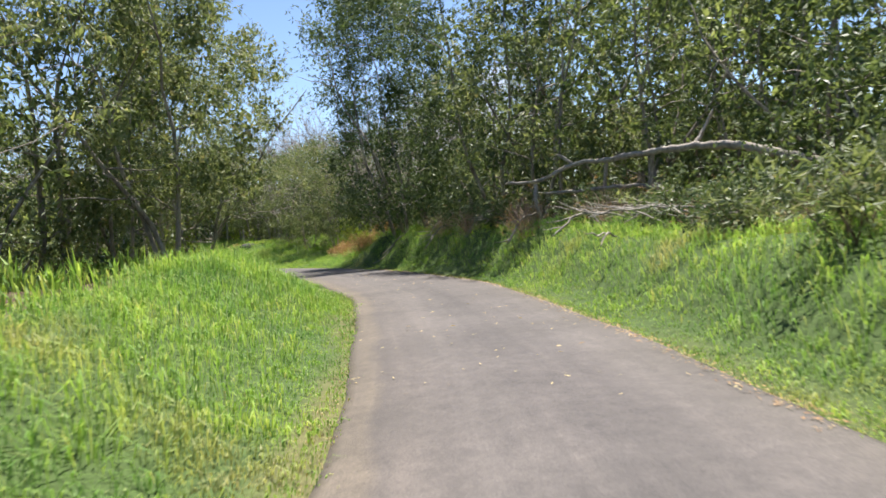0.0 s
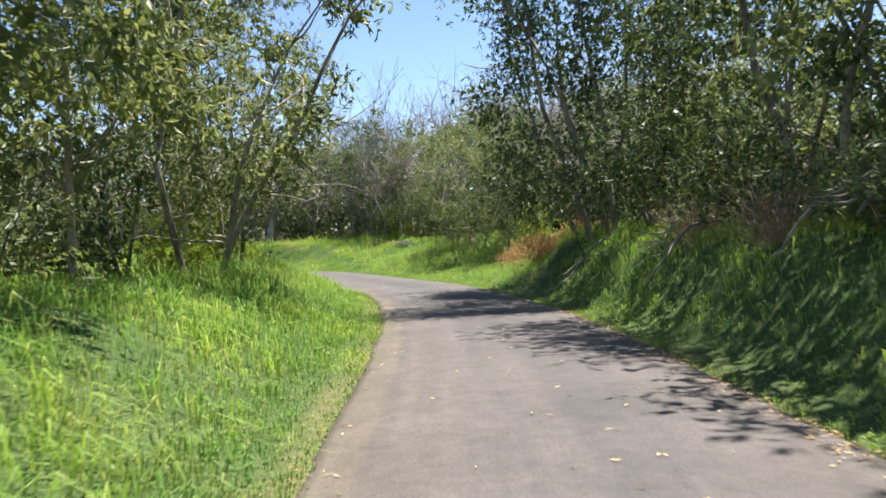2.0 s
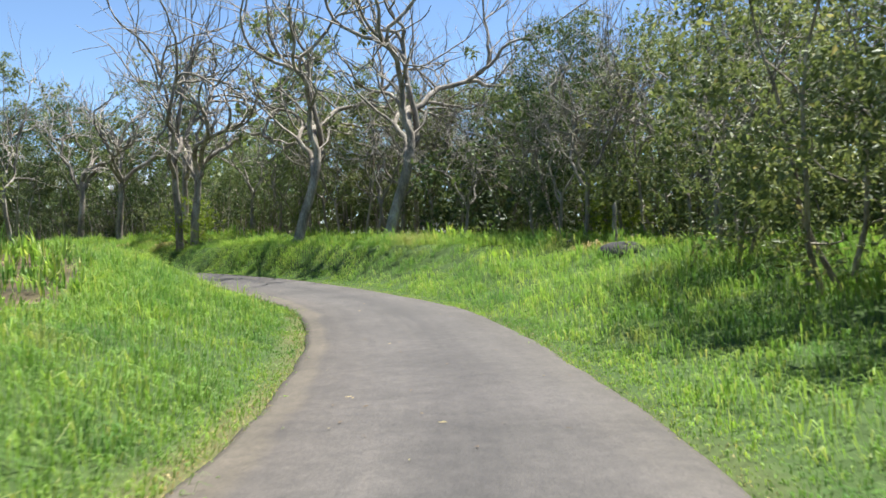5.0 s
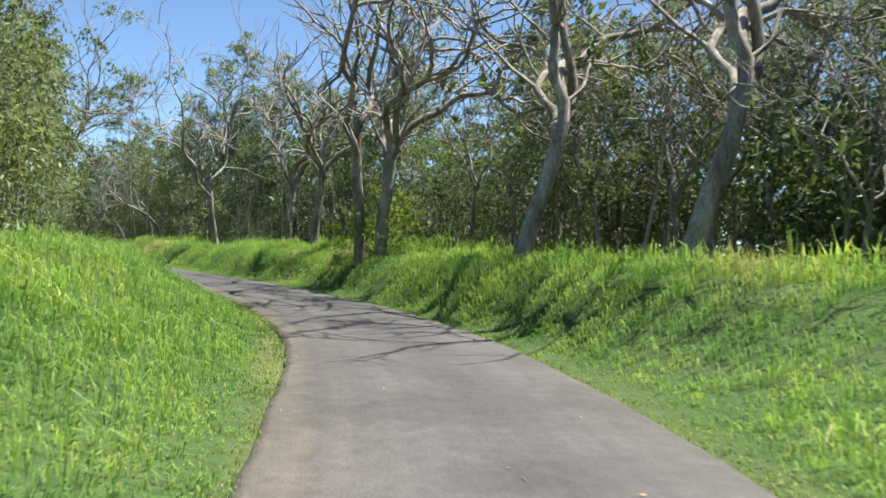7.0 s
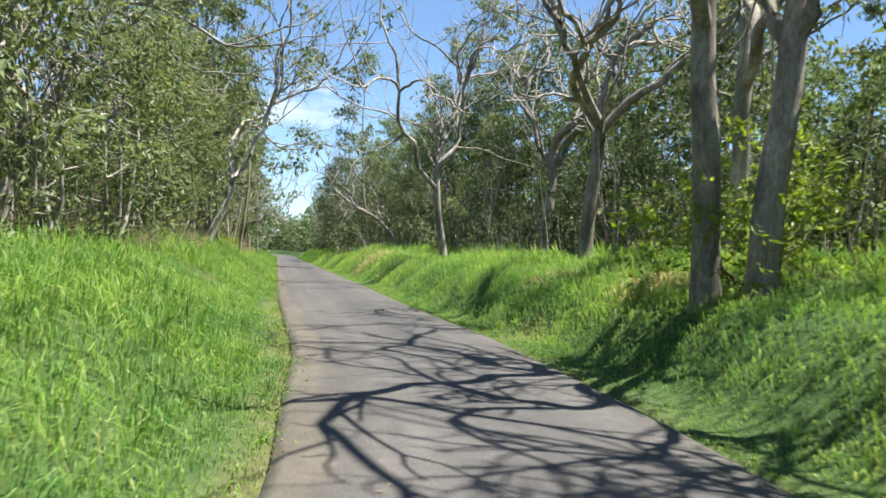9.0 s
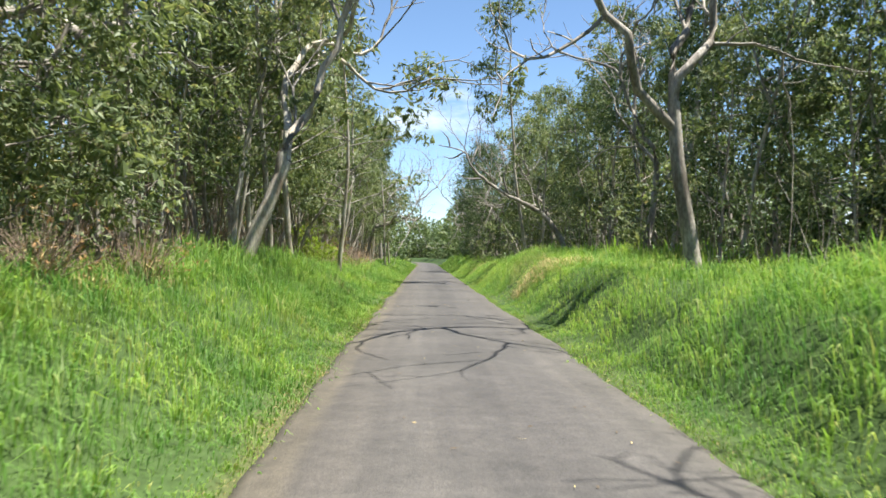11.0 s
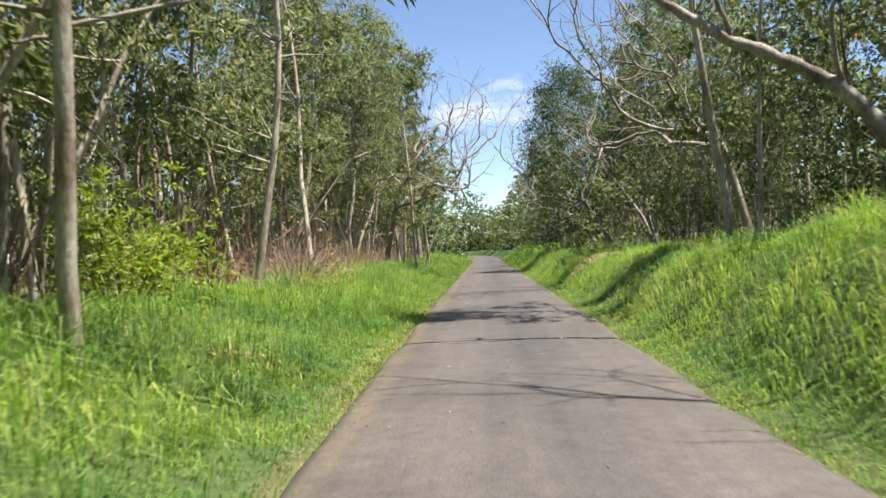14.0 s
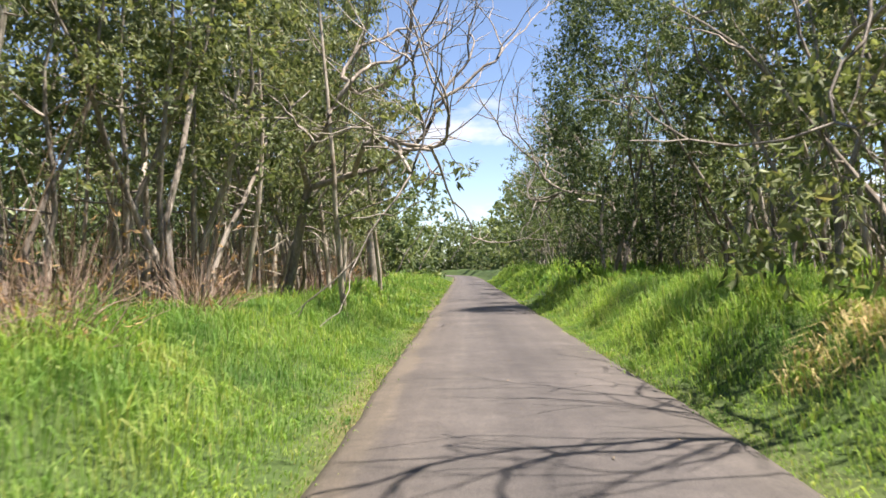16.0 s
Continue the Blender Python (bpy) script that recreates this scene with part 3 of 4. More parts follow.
def strip_points(rng, s0, s1, e0, e1, side, per_m2):
    """Even random places on one side of the road, between two distances from its edge."""
    k = int((s1 - s0) * 0.4 * (e1 - e0) * per_m2)
    s = rng.uniform(s0, s1 - 1, k)
    i = s.astype(int)
    t = (s - i)[:, None]
    e = rng.uniform(e0, e1, k)
    base = LINE[i] * (1 - t) + LINE[i + 1] * t
    lf = LEFT[i] * (1 - t) + LEFT[i + 1] * t
    xy = base[:, :2] + lf * (side * (HALF + e))[:, None]
    return xy[:, 0], xy[:, 1], e


def blades(rng, x, y, tall, wide, bow, az=None):
    k = len(x)
    idx, off = nearest(x, y)
    z = np.maximum(LINE[idx, 2] + rise_of(x, y, idx, off), LINE[idx, 2] - 0.02)
    root = np.stack([x, y, z - 0.02], 1)
    if az is None:
        az = rng.uniform(0, 2 * np.pi, k)
    az = az + 0.6 * ripple(1.3 * x + 1, 1.3 * y) + rng.normal(0, 0.5, k)
    down = -np.sign(off)[:, None] * LEFT[idx] * np.where(off < 0, 0.55, 0.2)[:, None] * smooth(0.2, 0.8, np.abs(off) - HALF)[:, None]
    flat_way = normed(np.column_stack([np.cos(az) + down[:, 0], np.sin(az) + down[:, 1], np.zeros(k)]))
    cross = np.column_stack([-flat_way[:, 1], flat_way[:, 0], np.zeros(k)])
    b = (bow * rng.uniform(0.2, 1.3, k) * tall)[:, None]
    arch = np.minimum(1, b / (tall[:, None] + 1e-6))
    h = tall[:, None] * np.array([[0, 0, 1.0]])
    mid = root + h * (0.52 + 0.2 * arch) + flat_way * b * 0.34
    tip = root + h * (1 - 0.55 * arch) + flat_way * b * 1.05
    w = wide[:, None] * cross / 2
    return np.stack([root, mid + w, tip, mid - w], 1).reshape(-1, 3), np.arange(4 * k).reshape(-1, 4)


def index_at(x=None, y=None):
    if x is not None:
        return int((np.abs(LINE[:, 0] - x) + 1000 * (LINE[:, 1] > -50)).argmin())
    return int(np.abs(LINE[:, 1] - y).argmin())


S_START, S_BEND, S_BEND_END, S_STRAIGHT = index_at(x=-49), index_at(x=-19), index_at(y=-52), index_at(y=-35)
S_NEAR, S_END = index_at(y=24), index_at(y=80)


def grass_patch(name, seed, s0, s1, e0, e1, side, per, tall, wide, mat, label, bow=0.55):
    rng = np.random.default_rng(seed)
    x, y, e = strip_points(rng, s0, s1, e0, e1, side, per)
    x, y, e, az, size, out = tussocks(rng, x, y, e, 24, 0.58 if tall > 0.4 else 0.12)
    lump = 0.78 + 0.42 * ripple(1.5 * x + 5, 1.5 * y) + 0.2 * ripple(4.3 * x, 4.3 * y + 2)
    grow = 0.24 + 0.66 * smooth(0.05, 1.1, e) + 0.3 * smooth(1.2, 2.6, e)
    h = tall * np.clip(lump, 0.5, 1.6) * size * grow * rng.uniform(0.55, 1.15, len(x))
    tagged(new(name, quads(name, *blades(rng, x, y, h, wide * rng.uniform(0.6, 1.25, len(x)), bow * out, az), mat)), label, "grass", kind="stuff")


LONG = "long bright green roadside grass, leaning and tangled"
BANK = "long bright green grass on the roadside bank"
grass_patch("verge_grass", 11, S_START, S_STRAIGHT, 0.02, 3.6, 1, 400, 0.46, 0.0125, GRASS, LONG, 1.15)
grass_patch("verge_grass", 12, S_STRAIGHT, S_NEAR, 0.02, 3.4, 1, 420, 0.56, 0.0125, GRASS, LONG, 1.1)
grass_patch("verge_grass", 13, S_START, S_BEND, 0.02, 3.2, -1, 380, 0.42, 0.0125, GRASS, BANK, 1.1)
grass_patch("verge_grass", 14, S_BEND, S_BEND_END, 0.02, 7.0, -1, 330, 0.42, 0.0135, GRASS, "bright green grass slope outside the bend", 1.2)
grass_patch("verge_grass", 15, S_BEND_END, S_NEAR, 0.02, 4.2, -1, 400, 0.44, 0.012, GRASS, BANK, 1.2)
grass_patch("verge_grass", 20, S_NEAR, S_END, 0.02, 3.4, 1, 90, 0.52, 0.05, GRASS, LONG, 0.7)
grass_patch("verge_grass", 21, S_NEAR, S_END, 0.02, 3.6, -1, 90, 0.60, 0.05, GRASS, BANK, 0.7)
grass_patch("meadow_grass", 16, S_START, S_STRAIGHT, 3.4, 10, 1, 24, 0.55, 0.05, GRASS, "rough grass among the trees")
grass_patch("meadow_grass", 17, S_START, S_END, 3.2, 8, -1, 18, 0.55, 0.05, GRASS, "rough grass among the trees")
grass_patch("meadow_grass", 23, S_STRAIGHT, index_at(y=-18), 3.2, 7, 1, 60, 0.5, 0.035, GRASS, "rough grass among the trees")
grass_patch("verge_grass", 24, S_BEND_END - 16, index_at(y=-36), 0.1, 1.9, -1, 330, 0.30, 0.016, GRASS, "short bright grass at the foot of the bank", 0.9)
grass_patch("verge_grass", 25, S_START, S_NEAR, -0.08, 0.75, 1, 400, 0.26, 0.012, GRASS, "short worn grass beside the asphalt", 0.9)
grass_patch("verge_grass", 26, S_START, S_NEAR, -0.08, 0.65, -1, 400, 0.26, 0.012, GRASS, "short worn grass beside the asphalt", 0.9)
grass_patch("verge_grass", 28, index_at(y=5), index_at(y=32), 0.05, 1.2, -1, 240, 0.66, 0.0125, GRASS, "rank mounded grass leaning over the asphalt edge", 1.1)
grass_patch("dry_edge_grass", 18, S_START, S_NEAR, -0.08, 0.26, 1, 280, 0.24, 0.009, STRAW, "short straw-coloured grass along the asphalt edge", 1.3)
grass_patch("dry_edge_grass", 19, S_START, S_NEAR, -0.06, 0.18, -1, 130, 0.22, 0.009, STRAW, "short straw-coloured grass along the asphalt edge", 1.3)


def tuft_field(name, seed, spots, per, tall, wide, mat, label, bow=0.7):
    """Tussocks of dry grass at chosen spots: x, y, radius."""
    rng = np.random.default_rng(seed)
    xs, ys, hs = [], [], []
    for x, y, r in spots:
        k = int(per * r * r)
        a, q = rng.uniform(0, 2 * np.pi, k), r * np.sqrt(rng.random(k))
        xs.append(x + q * np.cos(a))
        ys.append(y + q * np.sin(a))
        hs.append(tall * rng.uniform(0.5, 1.2, k) * (1.1 - 0.5 * q / r))
    x, y, h = np.concatenate(xs), np.concatenate(ys), np.concatenate(hs)
    tagged(new(name, quads(name, *blades(rng, x, y, h, wide * rng.uniform(0.7, 1.3, len(x)), bow), mat)), label, "grass", kind="stuff")


tuft_field("dry_tussocks", 22, [(1.2, -15.6, 0.8), (1.7, -16.6, 0.8), (0.9, -14.6, 0.5), (1.5, -14.0, 0.6), (1.9, -17.8, 0.7), (1.3, 10.2, 0.7), (1.8, 9.4, 0.6), (2.2, 11.4, 0.7),
                               (2.1, -38.9, 0.8), (2.6, -40.2, 0.7), (2.0, -42.6, 0.6), (2.6, -36.5, 0.6), (2.2, -63.6, 0.6), (0.4, -65.8, 0.5)], 760, 0.36, 0.012, STRAW, "tawny dry grass tussocks flopped over in the green", 1.5)
tuft_field("dry_tussocks", 27, [(-5.4, -23.2, 0.8), (-6.0, -27.6, 1.0), (-5.6, -30.2, 0.8), (-4.1, -7.2, 0.35), (-4.2, -16.0, 0.4)], 330, 0.5, 0.014, STRAW, "short tawny dry grass at the edge of the trees")


# ---- trees ----
GUMS = [young_gum(21, 10.5, "slender young gum tree with pale trunk", 4200, 0.05, 0.22, leaf=(0.17, 0.047)),
        young_gum(22, 12.5, "tall thin gum tree with pale peeling trunk", 4400, 0.07, 0.28, leaf=(0.17, 0.047)),
        young_gum(23, 8.5, "small gum tree with hanging leaves", 3800, 0.06, 0.18, leaf=(0.165, 0.045)),
        young_gum(24, 11.0, "leaning slender gum tree with broken snags", 4200, 0.14, 0.26, leaf=(0.17, 0.047))]
FULL = bushy_tree(27, 9.6, 2.7, "full-crowned gum tree with long drooping leaves", 140, 150, (0.15, 0.038), low=0.18, name="gum_tree", mat=LEAF_GUM)
STAND = [bushy_tree(28, 10.8, 2.1, "many-stemmed gum tree with a full olive-green crown", 84, 84, (0.145, 0.041), low=0.27, name="gum_tree", mat=LEAF_GUM),
         bushy_tree(29, 9.4, 1.9, "many-stemmed gum tree with a dense olive-green crown", 76, 84, (0.145, 0.041), low=0.22, name="gum_tree", mat=LEAF_GUM)]
BACK = [young_gum(25, 11.0, "slender gum tree deeper in the wood", 1700, 0.06, 0.2, leaf=(0.21, 0.068)),
        young_gum(26, 9.5, "slender gum tree deeper in the wood", 1600, 0.08, 0.2, leaf=(0.21, 0.068))]
FINE = [bushy_tree(34, 9.5, 2.7, "dense dark green broadleaf tree hanging over the verge", 140, 130, (0.135, 0.048), low=0.06),
        bushy_tree(35, 7.0, 2.3, "dense green broadleaf tree, leafy to the ground", 95, 84, (0.145, 0.05), low=0.04, mat=LEAF_GUM),
        bushy_tree(36, 9.8, 2.8, "dense dark green tree leaning over the bank and road", 160, 190, (0.115, 0.04), low=0.06)]
BUSHY = [bushy_tree(31, 8.5, 2.4, "dense dark green broadleaf tree, leafy to the ground", 58, 46, (0.18, 0.066), mat=LEAF_MID),
         bushy_tree(32, 6.5, 2.1, "dense dark green broadleaf tree, leafy to the ground", 48, 46, (0.18, 0.066), mat=LEAF_MID),
         bushy_tree(33, 10.5, 2.9, "tall dense green broadleaf tree with uneven crown", 70, 46, (0.19, 0.07), low=0.12, mat=LEAF_MID)]
BARE = [bare_tree(41, 12.5, 0.21, "old grey tree with bare twisted branches", (0.08, 0.02, 1), 4, 8, 0.65, depth=4),
        bare_tree(42, 13.0, 0.17, "tall dead tree with bleached forked branches", (-0.05, 0.06, 1), 3, 0, 0.5),
        bare_tree(43, 12.0, 0.20, "leaning old tree with crooked bare branches", (0.36, 0.1, 1), 4, 9, 0.65, depth=4),
        bare_tree(45, 12.0, 0.13, "slim dead tree leaning over the road edge", (0.30, 0.05, 1), 3, 0, 0.6)]
GREY = [bare_tree(47, 12.5, 0.16, "old grey dead tree with bare twisted branches", (0.06, 0.05, 1), 3, 0, 0.55),
        bare_tree(48, 13.0, 0.14, "tall dead tree with bleached forked branches", (-0.07, 0.06, 1), 3, 0, 0.5)]
SNAG = bare_tree(46, 5.2, 0.06, "small bleached dead tree with crooked bare twigs", (0.2, 0.1, 1), 3, 0, 0.85, DEADWOOD, 3)
PALE = bare_tree(44, 12.0, 0.17, "leaning pale smooth-barked gum with leafy limbs", (0.38, 0.0, 1), 2, 40, 0.5, BARK_PALE)
BRUSH = [bushy_tree(55, 3.2, 1.9, "thick green understorey bush beneath the trees", 42, 30, (0.165, 0.06), 0.03, "understorey_bush", None, 1),
         bushy_tree(56, 2.4, 1.6, "thick green understorey bush beneath the trees", 36, 30, (0.155, 0.058), 0.03, "understorey_bush", LEAF_GUM, 1)]
SHRUBS = [shrub(61, 1.5, 1.5, "low dark green leafy shrub in the grass", LEAF_DARK, 30, 42),
          shrub(62, 1.9, 1.6, "bright yellow-green leafy shrub", LEAF_FRESH, 40, 60, (0.11, 0.04)),
          shrub(65, 1.3, 1.5, "young gum shoots with hanging grey-green leaves", LEAF_GUM, 26, 30, (0.17, 0.045))]
DRY = [shrub(63, 1.5, 1.7, "dry orange-brown bracken clump", BRACKEN, 40, 46, (0.16, 0.035), 22, "dry_bracken"),
       shrub(64, 1.3, 1.4, "dead pinkish-brown brush with bare twigs", BRACKEN, 16, 14, (0.10, 0.018), 110, "dead_brush", PINK_TWIG, 0.008)]

FIRST = set()
TAKEN = []


def plant(kind, x, y, turn, size=1.0, lean=(0, 0)):
    """The first of a kind is moved to its place, the others are copies."""
    m = seat(x, y, turn, size) @ Euler((lean[0], lean[1], 0)).to_matrix().to_4x4()
    TAKEN.append((x, y))
    if kind.name not in FIRST:
        FIRST.add(kind.name)
        kind.matrix_basis = m
        return kind
    return copy_thing_unscaled(kind, m)


def copy_thing_unscaled(kind, m):
    s = kind.scale[0]
    return copy_thing(kind, m @ Matrix.Diagonal((1 / s, 1 / s, 1 / s, 1)))


# trees whose places are known
for kind, x, y, turn, size in (
        (BARE[2], 1.95, -51.9, -0.6, 1.05), (BARE[2], 2.6, -56.0, -0.8, 1.1), (BARE[1], 1.75, -44.5, 1.0, 1.0), (BARE[0], 3.95, -34.8, 2.6, 0.88),
        (BARE[1], 2.9, -23.4, 0.5, 0.9), (BARE[0], 5.4, -27.0, 4.0, 1.0), (BARE[1], 4.1, -40.8, 1.5, 0.95), (BARE[0], 2.2, -44.9, 3.0, 0.9),
        (PALE, -5.75, -21.2, 0.0, 1.0), (BARE[0], -7.4, -23.0, 0.3, 0.95), (FINE[1], -6.6, -26.5, 0.4, 0.82), (FINE[1], -6.4, -29.8, 1.4, 0.85), (BUSHY[2], -7.8, -20.6, 1.4, 0.72),
        (GUMS[3], -6.4, -19.0, 0.6, 1.0), (GUMS[1], -5.75, -17.4, 1.0, 1.0), (GUMS[0], -5.5, -15.4, 2.0, 1.25), (GUMS[0], -4.95, -8.6, 3.0, 1.15),
        (GUMS[0], -5.9, -0.1, 4.0, 1.1), (GUMS[1], -6.2, 6.9, 5.0, 1.0), (GUMS[1], 2.8, 1.1, 0.3, 1.1), (GUMS[2], 3.6, 2.2, 1.3, 1.0),
        (GUMS[0], -4.7, 22.0, 2.2, 1.0), (GUMS[1], -4.9, 32.1, 0.9, 1.0), (BARE[3], -6.4, 23.0, -0.2, 1.0), (BARE[0], -6.0, 40.0, 1.0, 0.95), (BARE[1], 5.6, -9.0, 2.8, 0.85), (BARE[3], 5.6, 8.5, 2.9, 1.0), (BARE[3], 4.6, 36.5, 2.9, 0.95), (FINE[2], 2.5, 28.0, 0.0, 0.95), (STAND[1], 4.7, 14.6, 0.0, 1.0), (FINE[1], 5.9, 12.0, 1.0, 0.95), (STAND[0], 5.0, 19.0, 2.0, 0.95), (BUSHY[2], 5.4, 23.4, 0.5, 0.9), (BRUSH[1], 2.0, 11.8, 0.5, 1.05), (BUSHY[2], 4.2, 29.5, 1.5, 1.0), (BUSHY[2], 3.6, 42.0, 2.5, 1.0), (BUSHY[2], 4.0, 50.0, 3.5, 1.0),
        (FINE[2], -16.2, -81.2, 0.0, 1.1), (FINE[2], -24.0, -86.9, 3.0, 1.1), (FINE[1], -5.6, -73.4, 1.0, 0.85), (FINE[1], -7.4, -75.4, 2.0, 0.7), (FINE[1], -3.4, -71.0, 3.0, 0.75), (FINE[0], 8.0, -12.5, 1.0, 1.0), (FINE[0], 7.6, -5.6, 2.3, 1.0), (FINE[0], 8.4, -19.0, 4.0, 1.0), (FINE[0], 7.0, 4.4, 5.0, 1.0),
        (FINE[1], -6.6, -33.4, 0.3, 1.0), (FINE[1], -6.9, -37.2, 1.3, 0.95), (FINE[1], -7.9, -41.6, 2.3, 1.1), (FINE[1], -8.6, -46.0, 3.3, 1.1), (BARE[0], -8.4, -35.4, 0.3, 1.0), (FINE[1], -7.4, -28.0, 5.3, 0.95),
        (DRY[1], -5.6, -27.4, 0.3, 0.8), (DRY[1], -5.5, -30.6, 1.3, 0.7), (DRY[1], -5.7, -34.4, 2.3, 0.7), (DRY[1], -7.4, -1.6, 1.1, 1.1), (DRY[1], -7.0, 0.6, 2.1, 1.2), (DRY[1], -7.3, 5.0, 3.1, 1.1), (DRY[1], -6.2, 8.6, 4.1, 1.1),
        (DRY[1], -5.8, 10.6, 5.1, 1.1), (DRY[1], -6.6, 12.6, 0.1, 1.2), (DRY[1], -5.9, 15.2, 1.6, 1.1), (DRY[1], -7.8, 7.0, 2.6, 1.2), (BUSHY[0], -15.4, -82.6, 1.0, 1.0), (FINE[2], -19.8, -82.4, 1.2, 1.05), (FINE[0], 4.4, -62.4, 1.0, 0.72), (BUSHY[0], 5.4, -64.6, 2.4, 0.8), (BUSHY[2], -22.8, -88.4, 2.0, 1.05), (FINE[1], -28.6, -88.7, 3.0, 1.15), (BUSHY[2], -26.4, -91.4, 3.0, 0.95),
        (BUSHY[0], -29.6, -91.4, 4.0, 0.95), (BUSHY[2], -19.0, -86.0, 5.0, 1.05),
        (FULL, -26.2, -77.4, 0.0, 0.98), (FULL, -21.6, -73.9, 2.4, 0.9), (GUMS[0], -24.2, -75.0, 2.0, 0.95), (GUMS[2], -29.4, -78.0, 2.9, 1.0), (FINE[1], -31.5, -78.0, 2.0, 1.1), (FULL, -33.0, -80.2, 4.0, 1.05),
        (GUMS[3], -19.6, -71.9, 3.0, 0.9), (GUMS[2], -18.4, -70.8, 4.0, 1.15), (BUSHY[1], -22.8, -71.8, 1.0, 1.0),
        (SHRUBS[1], -23.4, -74.8, 0.0, 0.9), (SHRUBS[1], -21.6, -73.6, 1.5, 0.75), (SHRUBS[1], -25.6, -76.2, 3.0, 0.75),
        (SHRUBS[1], 2.5, -44.0, 0.0, 1.2), (SHRUBS[1], -6.3, -4.6, 2.0, 1.05), (SHRUBS[1], -6.9, -3.2, 4.0, 1.0), (SHRUBS[1], 4.0, -64.2, 1.0, 1.0),
        (SHRUBS[1], 7.0, -63.6, 1.0, 1.1), (SHRUBS[0], 0.5, -69.5, 1.0, 0.7), (SHRUBS[1], -8.0, -77.0, 2.0, 1.0),
        (DRY[0], -17.4, -80.4, 0.0, 0.5), (DRY[0], -15.6, -79.5, 1.0, 0.6), (DRY[0], -14.2, -78.9, 2.0, 0.6), (DRY[0], -12.6, -78.1, 3.0, 0.6), (DRY[0], -11.2, -77.2, 4.0, 0.55), (DRY[0], -13.4, -79.8, 0.7, 0.65), (DRY[0], -15.2, -80.8, 2.7, 0.6),
        (DRY[0], -9.6, -76.2, 5.0, 0.5), (DRY[1], -5.4, 1.0, 0.0, 1.1), (DRY[1], -5.7, 2.6, 1.0, 1.2), (DRY[1], -5.5, 4.0, 2.0, 1.0), (DRY[1], -6.4, 3.4, 4.0, 1.1),
        (DRY[1], -27.4, -86.5, 0.5, 0.8), (DRY[1], -25.0, -85.2, 1.5, 0.8), (DRY[1], -30.2, -88.6, 2.5, 0.9), (DRY[1], -31.8, -88.6, 0.9, 0.8), (DRY[1], -33.4, -90.6, 1.9, 0.9),
        (SHRUBS[0], -28.9, -87.6, 0.5, 0.8), (SHRUBS[0], -26.2, -86.4, 1.5, 0.9), (SHRUBS[0], -32.9, -90.0, 2.5, 0.7), (SHRUBS[2], -30.6, -90.0, 3.5, 0.7), (SHRUBS[0], -35.6, -92.0, 4.5, 0.9),
        (SHRUBS[2], -34.2, -92.6, 5.5, 0.8), (SHRUBS[0], -38.4, -93.0, 0.2, 1.0), (SHRUBS[0], -41.0, -94.0, 1.2, 0.9), (DRY[1], -37.0, -92.4, 2.2, 0.8), (SHRUBS[0], -23.6, -85.0, 3.2, 0.8), (SHRUBS[2], -43.4, -92.9, 0.2, 0.8), (SHRUBS[2], -42.2, -93.3, 2.2, 0.9), (SHRUBS[2], -44.8, -93.6, 4.2, 0.9), (SHRUBS[2], -40.2, -92.6, 1.2, 0.7), (SHRUBS[2], -45.9, -93.9, 5.2, 1.0)):
    plant(kind, x, y, turn, size)


def scatter(kinds, seed, count, s0, s1, e0, e1, side, gap, sizes=(0.8, 1.2), tries=30):
    rng = np.random.default_rng(seed)
    made = 0
    taken = np.array(TAKEN)
    for _ in range(count * tries):
        if made >= count:
            break
        i = rng.integers(s0, s1)
        e = e0 + (e1 - e0) * rng.random()
        x, y = LINE[i, :2] + LEFT[i] * side * (HALF + e)
        _, off = nearest([x], [y])
        if abs(off[0]) - HALF < e0 - 0.3 or (np.hypot(taken[:, 0] - x, taken[:, 1] - y) < gap).any():
            continue
        plant(kinds[rng.integers(len(kinds))], x, y, rng.uniform(0, 6.28), rng.uniform(*sizes), (rng.normal(0, 0.03), rng.normal(0, 0.03)))
        taken = np.vstack([taken, (x, y)])
        made += 1


at = index_at
# start: dense bank of trees on the right, open verge then trees on the left
scatter(BUSHY, 71, 12, at(x=-38), at(x=-18), 6.0, 9.5, -1, 1.9, (0.85, 1.1))
scatter(GUMS + BUSHY, 72, 18, at(x=-54), at(x=-18), 7.5, 12.0, -1, 1.7)
scatter(BRUSH, 73, 20, at(x=-52), at(x=-18), 4.5, 9.0, -1, 1.2, (0.7, 1.1))
scatter(GUMS + BUSHY, 74, 12, at(x=-48), at(x=-24), 5.0, 11.0, 1, 1.8)
scatter(BRUSH, 75, 8, at(x=-40), at(x=-18), 5.0, 10.0, 1, 1.2)
scatter(SHRUBS[::2] + DRY[1:], 60, 34, at(x=-44), at(x=-24), 2.2, 5.0, -1, 0.6, (0.45, 0.85))
# outside the bend
scatter(FINE[1:2] + BUSHY[:2], 61, 24, at(x=-10), at(y=-46), 7.6, 11.5, -1, 1.6, (0.72, 0.95))
scatter(GREY, 66, 14, at(x=-13), at(y=-50), 6.6, 11.0, -1, 1.2, (0.5, 0.68))
scatter(BUSHY[:2], 76, 40, at(x=-18), at(y=-46), 7.8, 13.0, -1, 1.4, (0.52, 0.78))
scatter([SNAG], 65, 26, at(x=-14), at(y=-44), 5.2, 8.4, -1, 0.9, (0.7, 1.3))
scatter(BUSHY[:2] + GUMS[:1], 64, 14, at(y=-58), at(y=-36), 5.2, 9.0, -1, 1.3, (0.55, 0.8))
scatter(BRUSH, 77, 46, at(x=-18), at(y=-46), 7.2, 11.5, -1, 1.05, (0.85, 1.35))
scatter(GREY, 78, 22, at(x=-14), at(y=-47), 8.0, 14.0, -1, 1.4, (0.7, 0.85))
